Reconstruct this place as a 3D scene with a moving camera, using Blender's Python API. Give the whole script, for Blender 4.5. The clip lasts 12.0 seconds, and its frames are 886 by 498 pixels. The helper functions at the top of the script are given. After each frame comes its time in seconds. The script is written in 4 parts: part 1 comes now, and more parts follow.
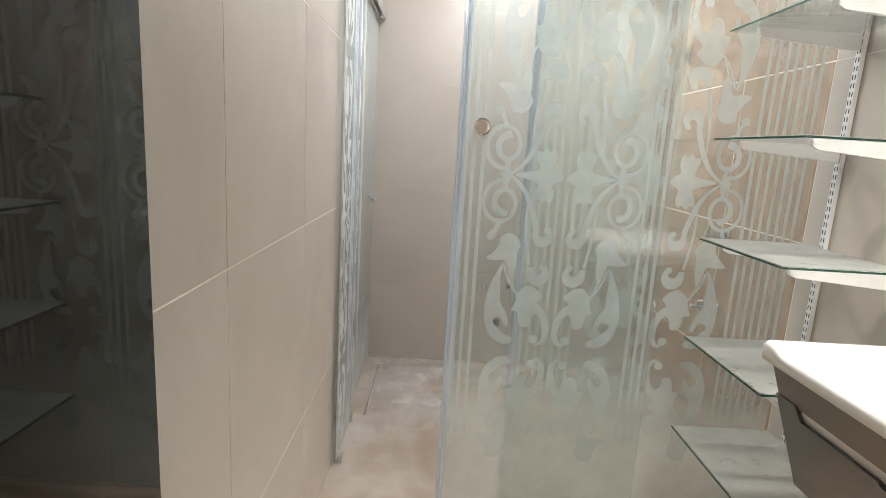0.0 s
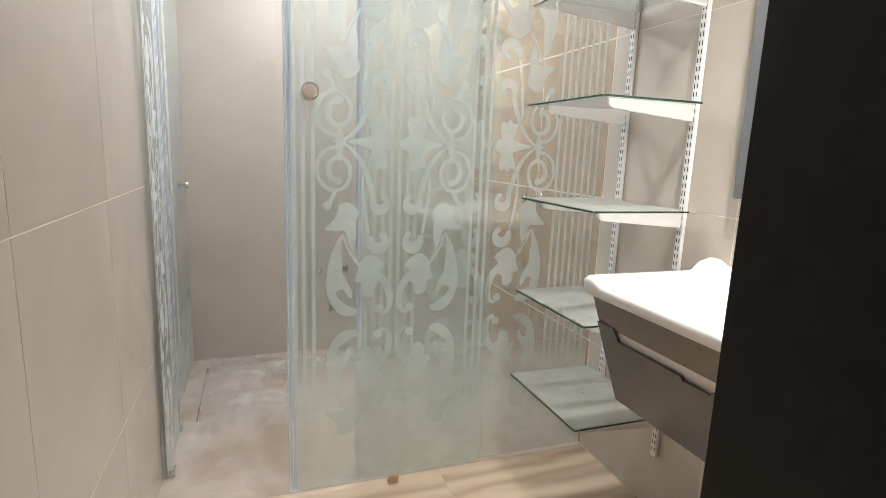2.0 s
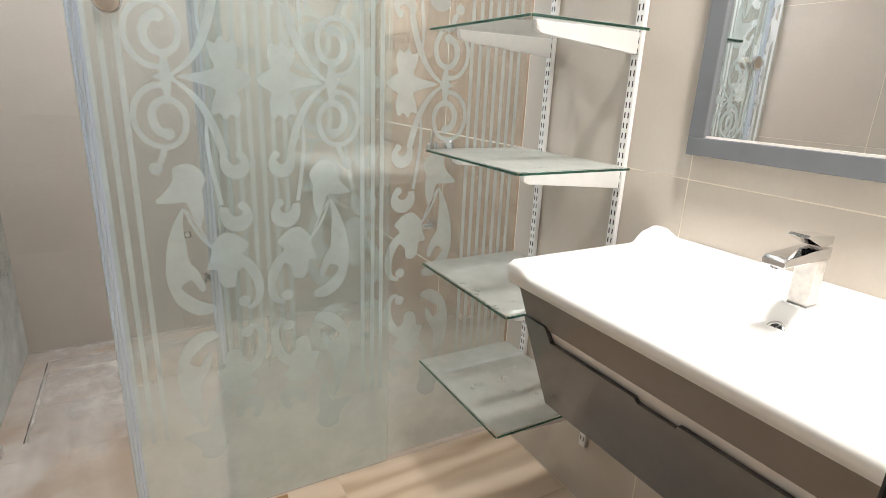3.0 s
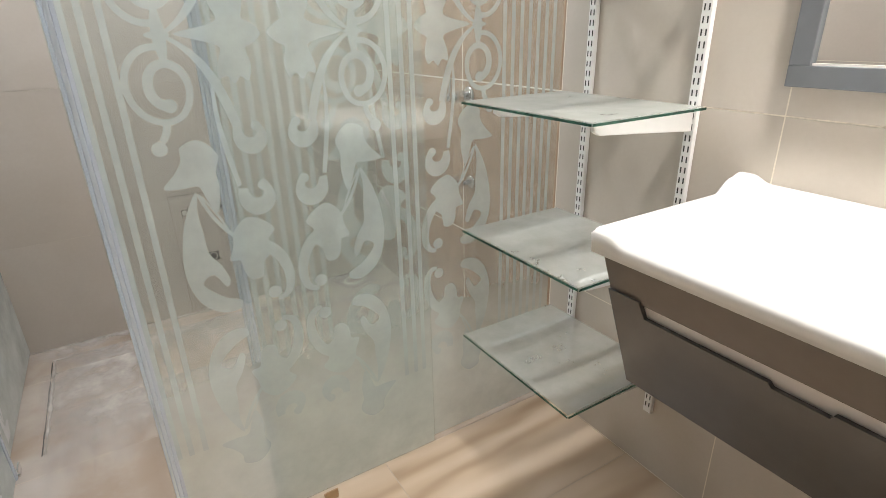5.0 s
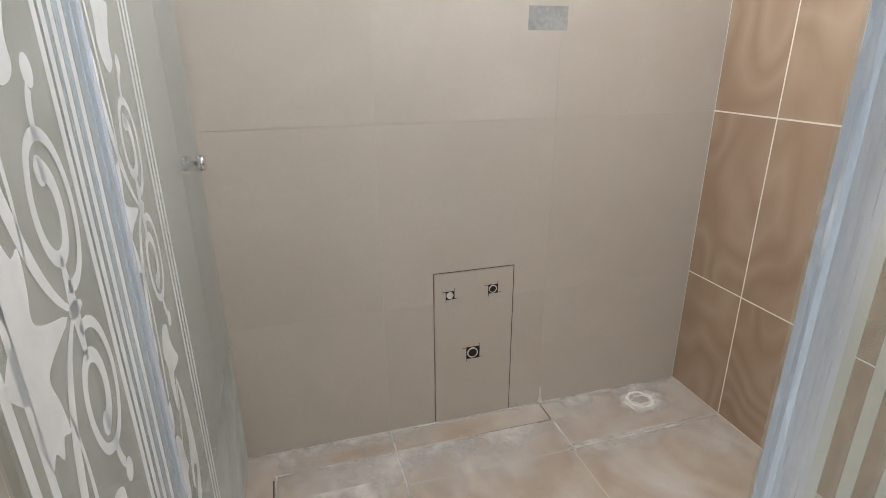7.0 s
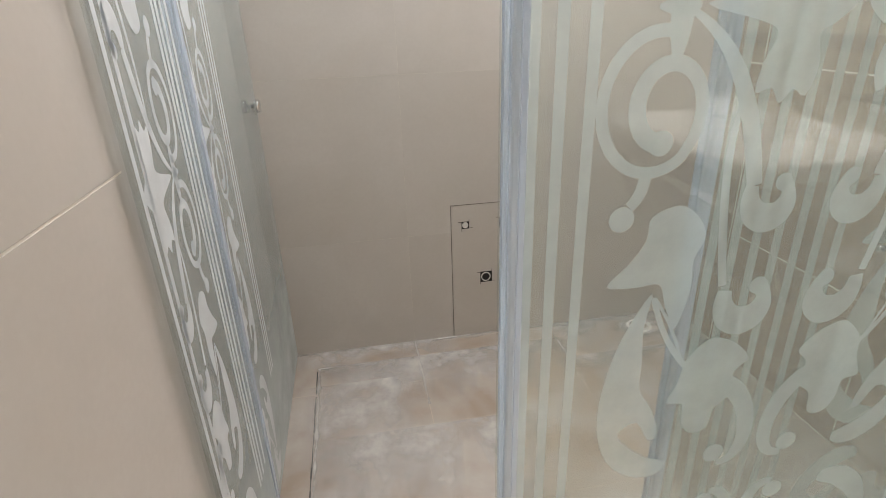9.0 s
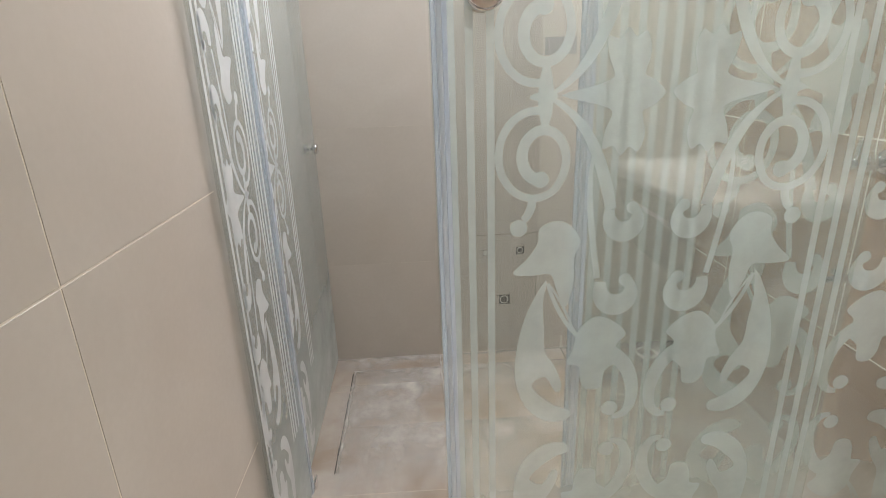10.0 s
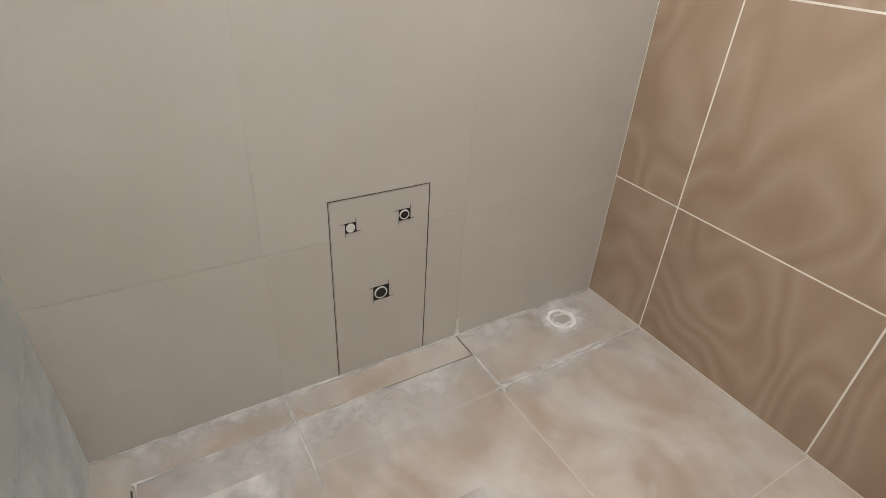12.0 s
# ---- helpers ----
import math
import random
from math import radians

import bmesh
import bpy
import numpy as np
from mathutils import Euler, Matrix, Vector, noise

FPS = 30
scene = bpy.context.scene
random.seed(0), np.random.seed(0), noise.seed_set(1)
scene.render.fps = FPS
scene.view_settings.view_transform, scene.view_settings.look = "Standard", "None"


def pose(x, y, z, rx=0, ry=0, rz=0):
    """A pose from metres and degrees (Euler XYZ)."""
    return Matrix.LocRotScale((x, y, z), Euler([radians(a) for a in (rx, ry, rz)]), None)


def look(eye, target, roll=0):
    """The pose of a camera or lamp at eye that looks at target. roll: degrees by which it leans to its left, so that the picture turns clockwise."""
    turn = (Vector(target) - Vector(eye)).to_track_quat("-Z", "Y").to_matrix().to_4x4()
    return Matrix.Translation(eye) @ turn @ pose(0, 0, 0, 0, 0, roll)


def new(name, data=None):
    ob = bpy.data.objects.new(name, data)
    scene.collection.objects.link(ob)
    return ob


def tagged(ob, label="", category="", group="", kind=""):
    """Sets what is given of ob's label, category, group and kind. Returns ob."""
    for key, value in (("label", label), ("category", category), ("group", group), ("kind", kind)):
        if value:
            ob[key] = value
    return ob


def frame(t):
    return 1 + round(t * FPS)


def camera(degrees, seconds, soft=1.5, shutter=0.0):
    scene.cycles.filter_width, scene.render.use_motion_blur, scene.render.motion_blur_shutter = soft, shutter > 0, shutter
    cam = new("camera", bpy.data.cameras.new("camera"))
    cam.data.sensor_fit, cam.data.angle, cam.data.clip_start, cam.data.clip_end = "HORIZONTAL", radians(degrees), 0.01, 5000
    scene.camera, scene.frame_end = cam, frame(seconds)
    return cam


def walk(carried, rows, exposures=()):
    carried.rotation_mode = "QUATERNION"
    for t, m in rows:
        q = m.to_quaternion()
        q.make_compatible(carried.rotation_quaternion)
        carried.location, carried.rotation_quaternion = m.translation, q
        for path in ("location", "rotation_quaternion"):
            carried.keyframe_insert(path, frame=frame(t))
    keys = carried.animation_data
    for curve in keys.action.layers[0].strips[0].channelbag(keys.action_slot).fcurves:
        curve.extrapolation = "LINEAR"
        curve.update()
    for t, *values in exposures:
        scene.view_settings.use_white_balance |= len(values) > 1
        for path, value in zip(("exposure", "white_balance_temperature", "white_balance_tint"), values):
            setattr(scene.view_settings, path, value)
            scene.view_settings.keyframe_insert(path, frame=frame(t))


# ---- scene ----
cam = camera(79.4, 12.0, soft=0.7)
PATH = [
    (0, (0.464, 0.258, 1.302), (0.49, 2.222, 0.929), 3.4),
    (0.5, (0.411, 0.236, 1.339), (0.782, 2.196, 1.195), 3.1),
    (1, (0.401, 0.215, 1.35), (0.915, 2.148, 1.318), 1.9),
    (1.5, (0.4, 0.219, 1.256), (0.991, 2.125, 1.127), 1.7),
    (2, (0.425, 0.275, 1.209), (1.085, 2.129, 0.849), 2.2),
    (2.5, (0.558, 0.469, 1.224), (1.29, 2.267, 0.743), 2.0),
    (3, (0.624, 0.628, 1.232), (1.568, 2.292, 0.65), 2.5),
    (3.2, (0.651, 0.68, 1.224), (1.707, 2.268, 0.622), 3.5),
    (4.8, (0.609, 0.794, 1.201), (1.782, 2.286, 0.567), 0.5),
    (5, (0.577, 0.857, 1.226), (1.532, 2.441, 0.464), -1.4),
    (5.2, (0.529, 0.954, 1.223), (1.207, 2.659, 0.426), -2.2),
    (5.5, (0.482, 1.165, 1.226), (0.793, 2.971, 0.425), -2.2),
    (5.9, (0.371, 1.446, 1.235), (0.554, 3.291, 0.485), -1.2),
    (6, (0.346, 1.519, 1.234), (0.517, 3.376, 0.512), -1.0),
    (6.1, (0.328, 1.58, 1.237), (0.508, 3.44, 0.523), -0.9),
    (6.5, (0.303, 1.802, 1.232), (0.595, 3.657, 0.542), -0.4),
    (6.7, (0.308, 1.866, 1.236), (0.724, 3.701, 0.557), 0.2),
    (8.3, (0.273, 1.873, 1.222), (0.916, 3.608, 0.462), -1.0),
    (8.5, (0.322, 1.743, 1.219), (0.795, 3.521, 0.410), -2.0),
    (9, (0.373, 1.535, 1.226), (0.67, 3.344, 0.427), -2.0),
    (9.5, (0.499, 1.356, 1.261), (0.65, 3.215, 0.541), -2.0),
    (10, (0.485, 1.2, 1.278), (0.567, 3.09, 0.627), -2.1),
    (10.5, (0.46, 1.438, 1.231), (0.507, 3.342, 0.619), -1.8),
    (10.6, (0.439, 1.498, 1.23), (0.484, 3.399, 0.61), -1.5),
    (11, (0.331, 1.731, 1.209), (0.476, 3.617, 0.558), -0.9),
    (11.5, (0.316, 1.999, 1.178), (0.734, 3.783, 0.377), 0.3),
    (12, (0.351, 2.294, 1.171), (1.254, 3.73, 0.111), 3.7),
]
walk(cam, [(t, look(eye, target, roll)) for t, eye, target, roll in PATH], exposures=[(0.0, -0.12), (0.5, -0.36), (1.0, -0.40), (1.5, -0.14), (2.3, 0.0), (9.0, -0.08), (10.5, -0.13), (11.2, -0.02), (12.0, 0.14)])

# ---- plan (metres): shower at the back, vanity along the right wall, doorway at the front ----
X_LEFT, X_RIGHT, Y_BACK, Z_CEIL = 0.085, 1.71, 3.402, 2.525
Y_GLASS = 2.040
NICHE_Y, NICHE_X, NICHE_Z = 2.25, 0.030, 2.04
WIN = (0.452, 1.055, 2.20, 2.512)

# ---- light ----
world = bpy.data.worlds.new("world")
scene.world = world
world.use_nodes = True
wn = world.node_tree.nodes
sky = wn.new("ShaderNodeTexSky")
sky.sky_type, sky.sun_disc, sky.sun_elevation, sky.sun_rotation = "NISHITA", False, radians(40), radians(150)
world.node_tree.links.new(sky.outputs[0], wn["Background"].inputs[0])
wn["Background"].inputs[1].default_value = 0.12


def area_lamp(name, m, size, size_y, power, colour):
    data = bpy.data.lights.new(name, "AREA")
    data.shape, data.size, data.size_y, data.energy, data.color = "RECTANGLE", size, size_y, power, colour
    ob = new(name, data)
    ob.matrix_world = m
    return ob


# daylight entering through the small window
area_lamp("window_light", look((0.78, 3.36, 2.35), (0.85, 2.0, 1.0)), 0.46, 0.20, 19, (0.92, 0.965, 1.0))
# fill added over the shower, where no lamp is known, then the basin downlight
for lx, ly, lp in ((0.84, 2.66, 19),):
    area_lamp("shower_fill_lamp", look((lx, ly, Z_CEIL - 0.03), (lx, ly, 0)), 0.24, 0.24, lp, (0.93, 0.945, 1.02))
spot = bpy.data.lights.new("vanity_spot", "SPOT")
spot.energy, spot.color, spot.spot_size, spot.spot_blend, spot.shadow_soft_size = 205, (1.0, 0.955, 0.90), radians(100), 1.0, 0.08
new("vanity_spot", spot).matrix_world = look((1.45, 0.98, Z_CEIL - 0.03), (1.44, 1.04, 0))
# fill added in the unseen hall behind the camera, not a known lamp
area_lamp("hall_fill", look((0.6, -0.6, 2.45), (0.6, -0.6, 0)), 0.3, 0.3, 5, (1.0, 0.94, 0.86))


# ---- materials ----
def material(name):
    m = bpy.data.materials.new(name)
    m.use_nodes = True
    nt = m.node_tree
    return m, nt, nt.nodes["Principled BSDF"]


def add(nt, kind, **values):
    n = nt.nodes.new(kind)
    for k, v in values.items():
        n.inputs[k.replace("_", " ")].default_value = v
    return n


def ramp(nt, source, stops):
    r = nt.nodes.new("ShaderNodeValToRGB")
    el = r.color_ramp.elements
    el[0].position, el[0].color = stops[0][0], (*stops[0][1], 1)
    el[1].position, el[1].color = stops[-1][0], (*stops[-1][1], 1)
    for p, c in stops[1:-1]:
        e = el.new(p)
        e.color = (*c, 1)
    nt.links.new(source, r.inputs[0])
    return r


def coords(nt, scale=(1, 1, 1), offset=False, drift=37.0):
    """Object coordinates in metres, shifted by a random amount for each object when asked."""
    tc = nt.nodes.new("ShaderNodeTexCoord")
    mp = nt.nodes.new("ShaderNodeMapping")
    mp.inputs["Scale"].default_value = scale
    nt.links.new(tc.outputs["Object"], mp.inputs["Vector"])
    if offset:
        info = nt.nodes.new("ShaderNodeObjectInfo")
        mul = nt.nodes.new("ShaderNodeMath")
        mul.operation = "MULTIPLY"
        mul.inputs[1].default_value = drift
        nt.links.new(info.outputs["Random"], mul.inputs[0])
        comb = nt.nodes.new("ShaderNodeCombineXYZ")
        for k in range(3):
            nt.links.new(mul.outputs[0], comb.inputs[k])
        nt.links.new(comb.outputs[0], mp.inputs["Location"])
    return mp.outputs[0]


def bump(nt, bsdf, source, strength, distance=0.002):
    b = nt.nodes.new("ShaderNodeBump")
    b.inputs["Strength"].default_value, b.inputs["Distance"].default_value = strength, distance
    nt.links.new(source, b.inputs["Height"])
    nt.links.new(b.outputs[0], bsdf.inputs["Normal"])


def plain(name, colour, rough=0.4, metal=0.0, spread=0.08, scale=30.0, relief=0.05, coat=0.0):
    m, nt, b = material(name)
    v = coords(nt)
    n = add(nt, "ShaderNodeTexNoise", Scale=scale, Detail=5.0)
    n2 = add(nt, "ShaderNodeTexNoise", Scale=scale / 9, Detail=3.0)
    nt.links.new(v, n.inputs["Vector"])
    nt.links.new(v, n2.inputs["Vector"])
    mx = nt.nodes.new("ShaderNodeMath")
    mx.operation = "ADD"
    nt.links.new(n.outputs[0], mx.inputs[0])
    nt.links.new(n2.outputs[0], mx.inputs[1])
    hf = nt.nodes.new("ShaderNodeMath")
    hf.operation = "MULTIPLY"
    hf.inputs[1].default_value = 0.5
    nt.links.new(mx.outputs[0], hf.inputs[0])
    lo, hi = [c * (1 - spread) for c in colour], [min(1, c * (1 + spread)) for c in colour]
    r = ramp(nt, hf.outputs[0], [(0.35, lo), (0.65, hi)])
    nt.links.new(r.outputs[0], b.inputs["Base Color"])
    b.inputs["Roughness"].default_value, b.inputs["Metallic"].default_value = rough, metal
    b.inputs["Coat Weight"].default_value = coat
    if relief:
        bump(nt, b, n.outputs[0], relief, 0.001)
    return m


def tile_material(name, stops, rough, scale, distortion, mix=0.5, spec=0.5):
    """Glazed stoneware: clouded ground with faint drifting veins, shifted tile by tile."""
    m, nt, b = material(name)
    v = coords(nt, offset=True)
    n = add(nt, "ShaderNodeTexNoise", Scale=scale, Detail=6.0, Roughness=0.6, Distortion=distortion)
    nt.links.new(v, n.inputs["Vector"])
    fine = add(nt, "ShaderNodeTexNoise", Scale=90.0, Detail=3.0)
    nt.links.new(v, fine.inputs["Vector"])
    mx = nt.nodes.new("ShaderNodeMix")
    mx.inputs[0].default_value = 0.18
    nt.links.new(n.outputs[0], mx.inputs[2])
    nt.links.new(fine.outputs[0], mx.inputs[3])
    r = ramp(nt, mx.outputs[0], stops)
    nt.links.new(r.outputs[0], b.inputs["Base Color"])
    rr = ramp(nt, n.outputs[0], [(0.3, (rough * 0.8,) * 3), (0.7, (rough * 1.25,) * 3)])
    nt.links.new(rr.outputs[0], b.inputs["Roughness"])
    b.inputs["Specular IOR Level"].default_value = spec
    bump(nt, b, n.outputs[0], 0.04, 0.002)
    return m


def vein_material(name, dark, mid, light, rough, wave_scale, distortion, axis_scale, haze=0.0, rings=0, banding=0.4, drift=5.0):
    """Veined glazed tile: long drifting bands; haze adds dried cement smears."""
    m, nt, b = material(name)
    v = coords(nt, axis_scale, offset=True, drift=drift)
    if rings:
        # nested contour bands, like the growth lines of burl wood
        hill = add(nt, "ShaderNodeTexNoise", Scale=wave_scale, Detail=1.5, Roughness=0.35, Distortion=0.4)
        nt.links.new(v, hill.inputs["Vector"])
        steps, w = nt.nodes.new("ShaderNodeMath"), nt.nodes.new("ShaderNodeMath")
        steps.operation, steps.inputs[1].default_value = "MULTIPLY", rings
        w.operation, w.inputs[1].default_value = "PINGPONG", 1.0
        nt.links.new(hill.outputs[0], steps.inputs[0])
        nt.links.new(steps.outputs[0], w.inputs[0])
    else:
        w = add(nt, "ShaderNodeTexWave", Scale=wave_scale, Distortion=distortion, Detail=3.0)
        w.inputs["Detail Scale"].default_value = 1.6
        w.bands_direction = "Y"
        nt.links.new(v, w.inputs["Vector"])
    n = add(nt, "ShaderNodeTexNoise", Scale=3.0, Detail=6.0, Distortion=0.8)
    nt.links.new(v, n.inputs["Vector"])
    mx = nt.nodes.new("ShaderNodeMix")
    mx.inputs[0].default_value = 1 - banding
    nt.links.new(w.outputs["Value" if rings else "Fac"], mx.inputs[2])
    nt.links.new(n.outputs[0], mx.inputs[3])
    r = ramp(nt, mx.outputs[0], [(0.2, dark), (0.5, mid), (0.8, light)])
    colour = r.outputs[0]
    if haze:
        g = coords(nt)
        s1 = add(nt, "ShaderNodeTexNoise", Scale=3.2, Detail=8.0, Roughness=0.62, Distortion=0.3)
        nt.links.new(g, s1.inputs["Vector"])
        mask = ramp(nt, s1.outputs[0], [(0.42, (0, 0, 0)), (0.68, (haze,) * 3)])
        mm = nt.nodes.new("ShaderNodeMix")
        mm.data_type = "RGBA"
        nt.links.new(mask.outputs[0], mm.inputs[0])
        nt.links.new(colour, mm.inputs[6])
        mm.inputs[7].default_value = (0.53, 0.505, 0.47, 1)
        colour = mm.outputs[2]
        rr = ramp(nt, s1.outputs[0], [(0.40, (rough,) * 3), (0.60, (0.7,) * 3)])
        nt.links.new(rr.outputs[0], b.inputs["Roughness"])
    else:
        b.inputs["Roughness"].default_value = rough
    nt.links.new(colour, b.inputs["Base Color"])
    bump(nt, b, n.outputs[0], 0.05, 0.002)
    return m


BEIGE = tile_material("beige_wall_tile", [(0.3, (0.510, 0.461, 0.402)), (0.55, (0.550, 0.500, 0.443)), (0.75, (0.590, 0.543, 0.486))], 0.21, 2.2, 0.6, spec=0.35)
BROWN = vein_material("brown_wall_tile", (0.290, 0.192, 0.126), (0.350, 0.244, 0.166), (0.425, 0.312, 0.225), 0.22, 2.0, 3.6, (0.3, 1.15, 0.7), rings=24, banding=0.28, drift=2.0)
FLOOR_OUT = vein_material("veined_floor_tile", (0.36, 0.255, 0.17), (0.52, 0.405, 0.295), (0.60, 0.485, 0.375), 0.3, 2.0, 7.0, (0.30, 1.3, 1), banding=0.42)
FLOOR_IN = vein_material("stained_floor_tile", (0.295, 0.224, 0.165), (0.348, 0.278, 0.216), (0.400, 0.330, 0.265), 0.35, 1.8, 4.5, (1.0, 0.7, 0.3), haze=0.62, rings=22, banding=0.24, drift=2.0)
GROUT = plain("pale_grout", (0.74, 0.68, 0.58), 0.85, relief=0.3, scale=200)
GROUT_BACK = plain("beige_grout", (0.54, 0.492, 0.42), 0.6, relief=0.1, scale=200)
GROUT_FLOOR = plain("floor_grout", (0.50, 0.42, 0.34), 0.9, relief=0.3, scale=200)
CRACK = plain("open_joint", (0.022, 0.018, 0.015), 0.9)
GAP = plain("dusty_gap", (0.085, 0.070, 0.056), 0.9, spread=0.6, scale=40)
CEMENT = plain("white_cement", (0.66, 0.63, 0.58), 0.9, spread=0.2, relief=0.5, scale=70)
CEMENT_GREY = plain("grey_cement", (0.33, 0.33, 0.32), 0.9, spread=0.2, relief=0.5, scale=70)
CEILING = plain("ceiling_paint", (0.70, 0.68, 0.66), 0.7)
HALLWALL = plain("hall_paint", (0.66, 0.62, 0.56), 0.7)
DOORPAINT = plain("black_door_paint", (0.013, 0.015, 0.0145), 0.02, spread=0.5, scale=14, relief=0.0)
DOORPAINT.node_tree.nodes["Principled BSDF"].inputs["Specular IOR Level"].default_value = 0.65
FRAMEPAINT = plain("black_frame_paint", (0.010, 0.009, 0.0085), 0.45, spread=0.4, scale=25, relief=0.08)
FRAMEPAINT.node_tree.nodes["Principled BSDF"].inputs["Specular IOR Level"].default_value = 0.25
CERAMIC = plain("white_ceramic", (0.83, 0.82, 0.80), 0.08, spread=0.01, relief=0.0, coat=0.4)
CHROME = plain("chrome", (0.75, 0.75, 0.76), 0.08, metal=1.0, spread=0.03, relief=0.0)
STEEL = plain("brushed_steel", (0.78, 0.70, 0.63), 0.42, metal=1.0, spread=0.08, scale=120)
ALU = plain("anodised_aluminium", (0.66, 0.67, 0.69), 0.3, metal=1.0, spread=0.05, scale=80)
WHITEMETAL = plain("white_enamelled_steel", (0.80, 0.79, 0.78), 0.35, spread=0.03)
SLOT = plain("slot_shadow", (0.05, 0.05, 0.05), 0.8)
LACQUER = plain("grey_lacquer", (0.082, 0.079, 0.076), 0.22, spread=0.05, relief=0.01, coat=0.3)
TAUPE = plain("taupe_lacquer", (0.150, 0.122, 0.100), 0.25, spread=0.05, relief=0.01, coat=0.3)
INNER = plain("white_board", (0.72, 0.68, 0.65), 0.4, spread=0.03)
MIRRORFRAME = plain("grey_frame", (0.155, 0.165, 0.18), 0.4, spread=0.06)
MIRROR = plain("mirror_silver", (0.90, 0.91, 0.90), 0.0, metal=1.0, spread=0.0, relief=0.0)
RUBBER = plain("black_plastic", (0.02, 0.02, 0.02), 0.5)
WINFRAME = plain("grey_window_frame", (0.17, 0.165, 0.16), 0.35, spread=0.1)
TAPED = plain("taped_chrome", (0.78, 0.75, 0.71), 0.35, metal=0.3, spread=0.15, scale=90, relief=0.4)
TAN = plain("tan_plastic", (0.42, 0.27, 0.15), 0.5)


def glass_material(name, colour, rough=0.0):
    m, nt, b = material(name)
    b.inputs["Base Color"].default_value = (*colour, 1)
    b.inputs["Roughness"].default_value = rough
    b.inputs["IOR"].default_value = 1.48
    b.inputs["Transmission Weight"].default_value = 1.0
    return m


def clear_glass(name, tint):
    """Thin clear sheet: lets light straight through, tinted, and mirrors more at a glancing angle."""
    m, nt, b = material(name)
    nt.nodes.remove(b)
    thru, gloss, mix = nt.nodes.new("ShaderNodeBsdfTransparent"), nt.nodes.new("ShaderNodeBsdfGlossy"), nt.nodes.new("ShaderNodeMixShader")
    thru.inputs[0].default_value = (*tint, 1)
    gloss.inputs["Roughness"].default_value = 0.0
    lw = nt.nodes.new("ShaderNodeLayerWeight")
    p, mul = nt.nodes.new("ShaderNodeMath"), nt.nodes.new("ShaderNodeMath")
    p.operation, p.inputs[1].default_value = "POWER", 5.0
    mul.operation, mul.inputs[1].default_value, mul.inputs[2].default_value = "MULTIPLY_ADD", 0.89, 0.10
    nt.links.new(lw.outputs["Facing"], p.inputs[0])
    nt.links.new(p.outputs[0], mul.inputs[0])
    nt.links.new(mul.outputs[0], mix.inputs[0])
    nt.links.new(thru.outputs[0], mix.inputs[1])
    nt.links.new(gloss.outputs[0], mix.inputs[2])
    nt.links.new(mix.outputs[0], nt.nodes["Material Output"].inputs[0])
    return m


GLASS = clear_glass("clear_glass", (0.955, 0.98, 0.968))
EDGE = glass_material("green_glass_edge", (0.07, 0.24, 0.18), 0.2)
SEAL = plain("translucent_seal", (0.72, 0.76, 0.83), 0.25, spread=0.04, relief=0.0)
SEAL.node_tree.nodes["Principled BSDF"].inputs["Transmission Weight"].default_value = 0.55


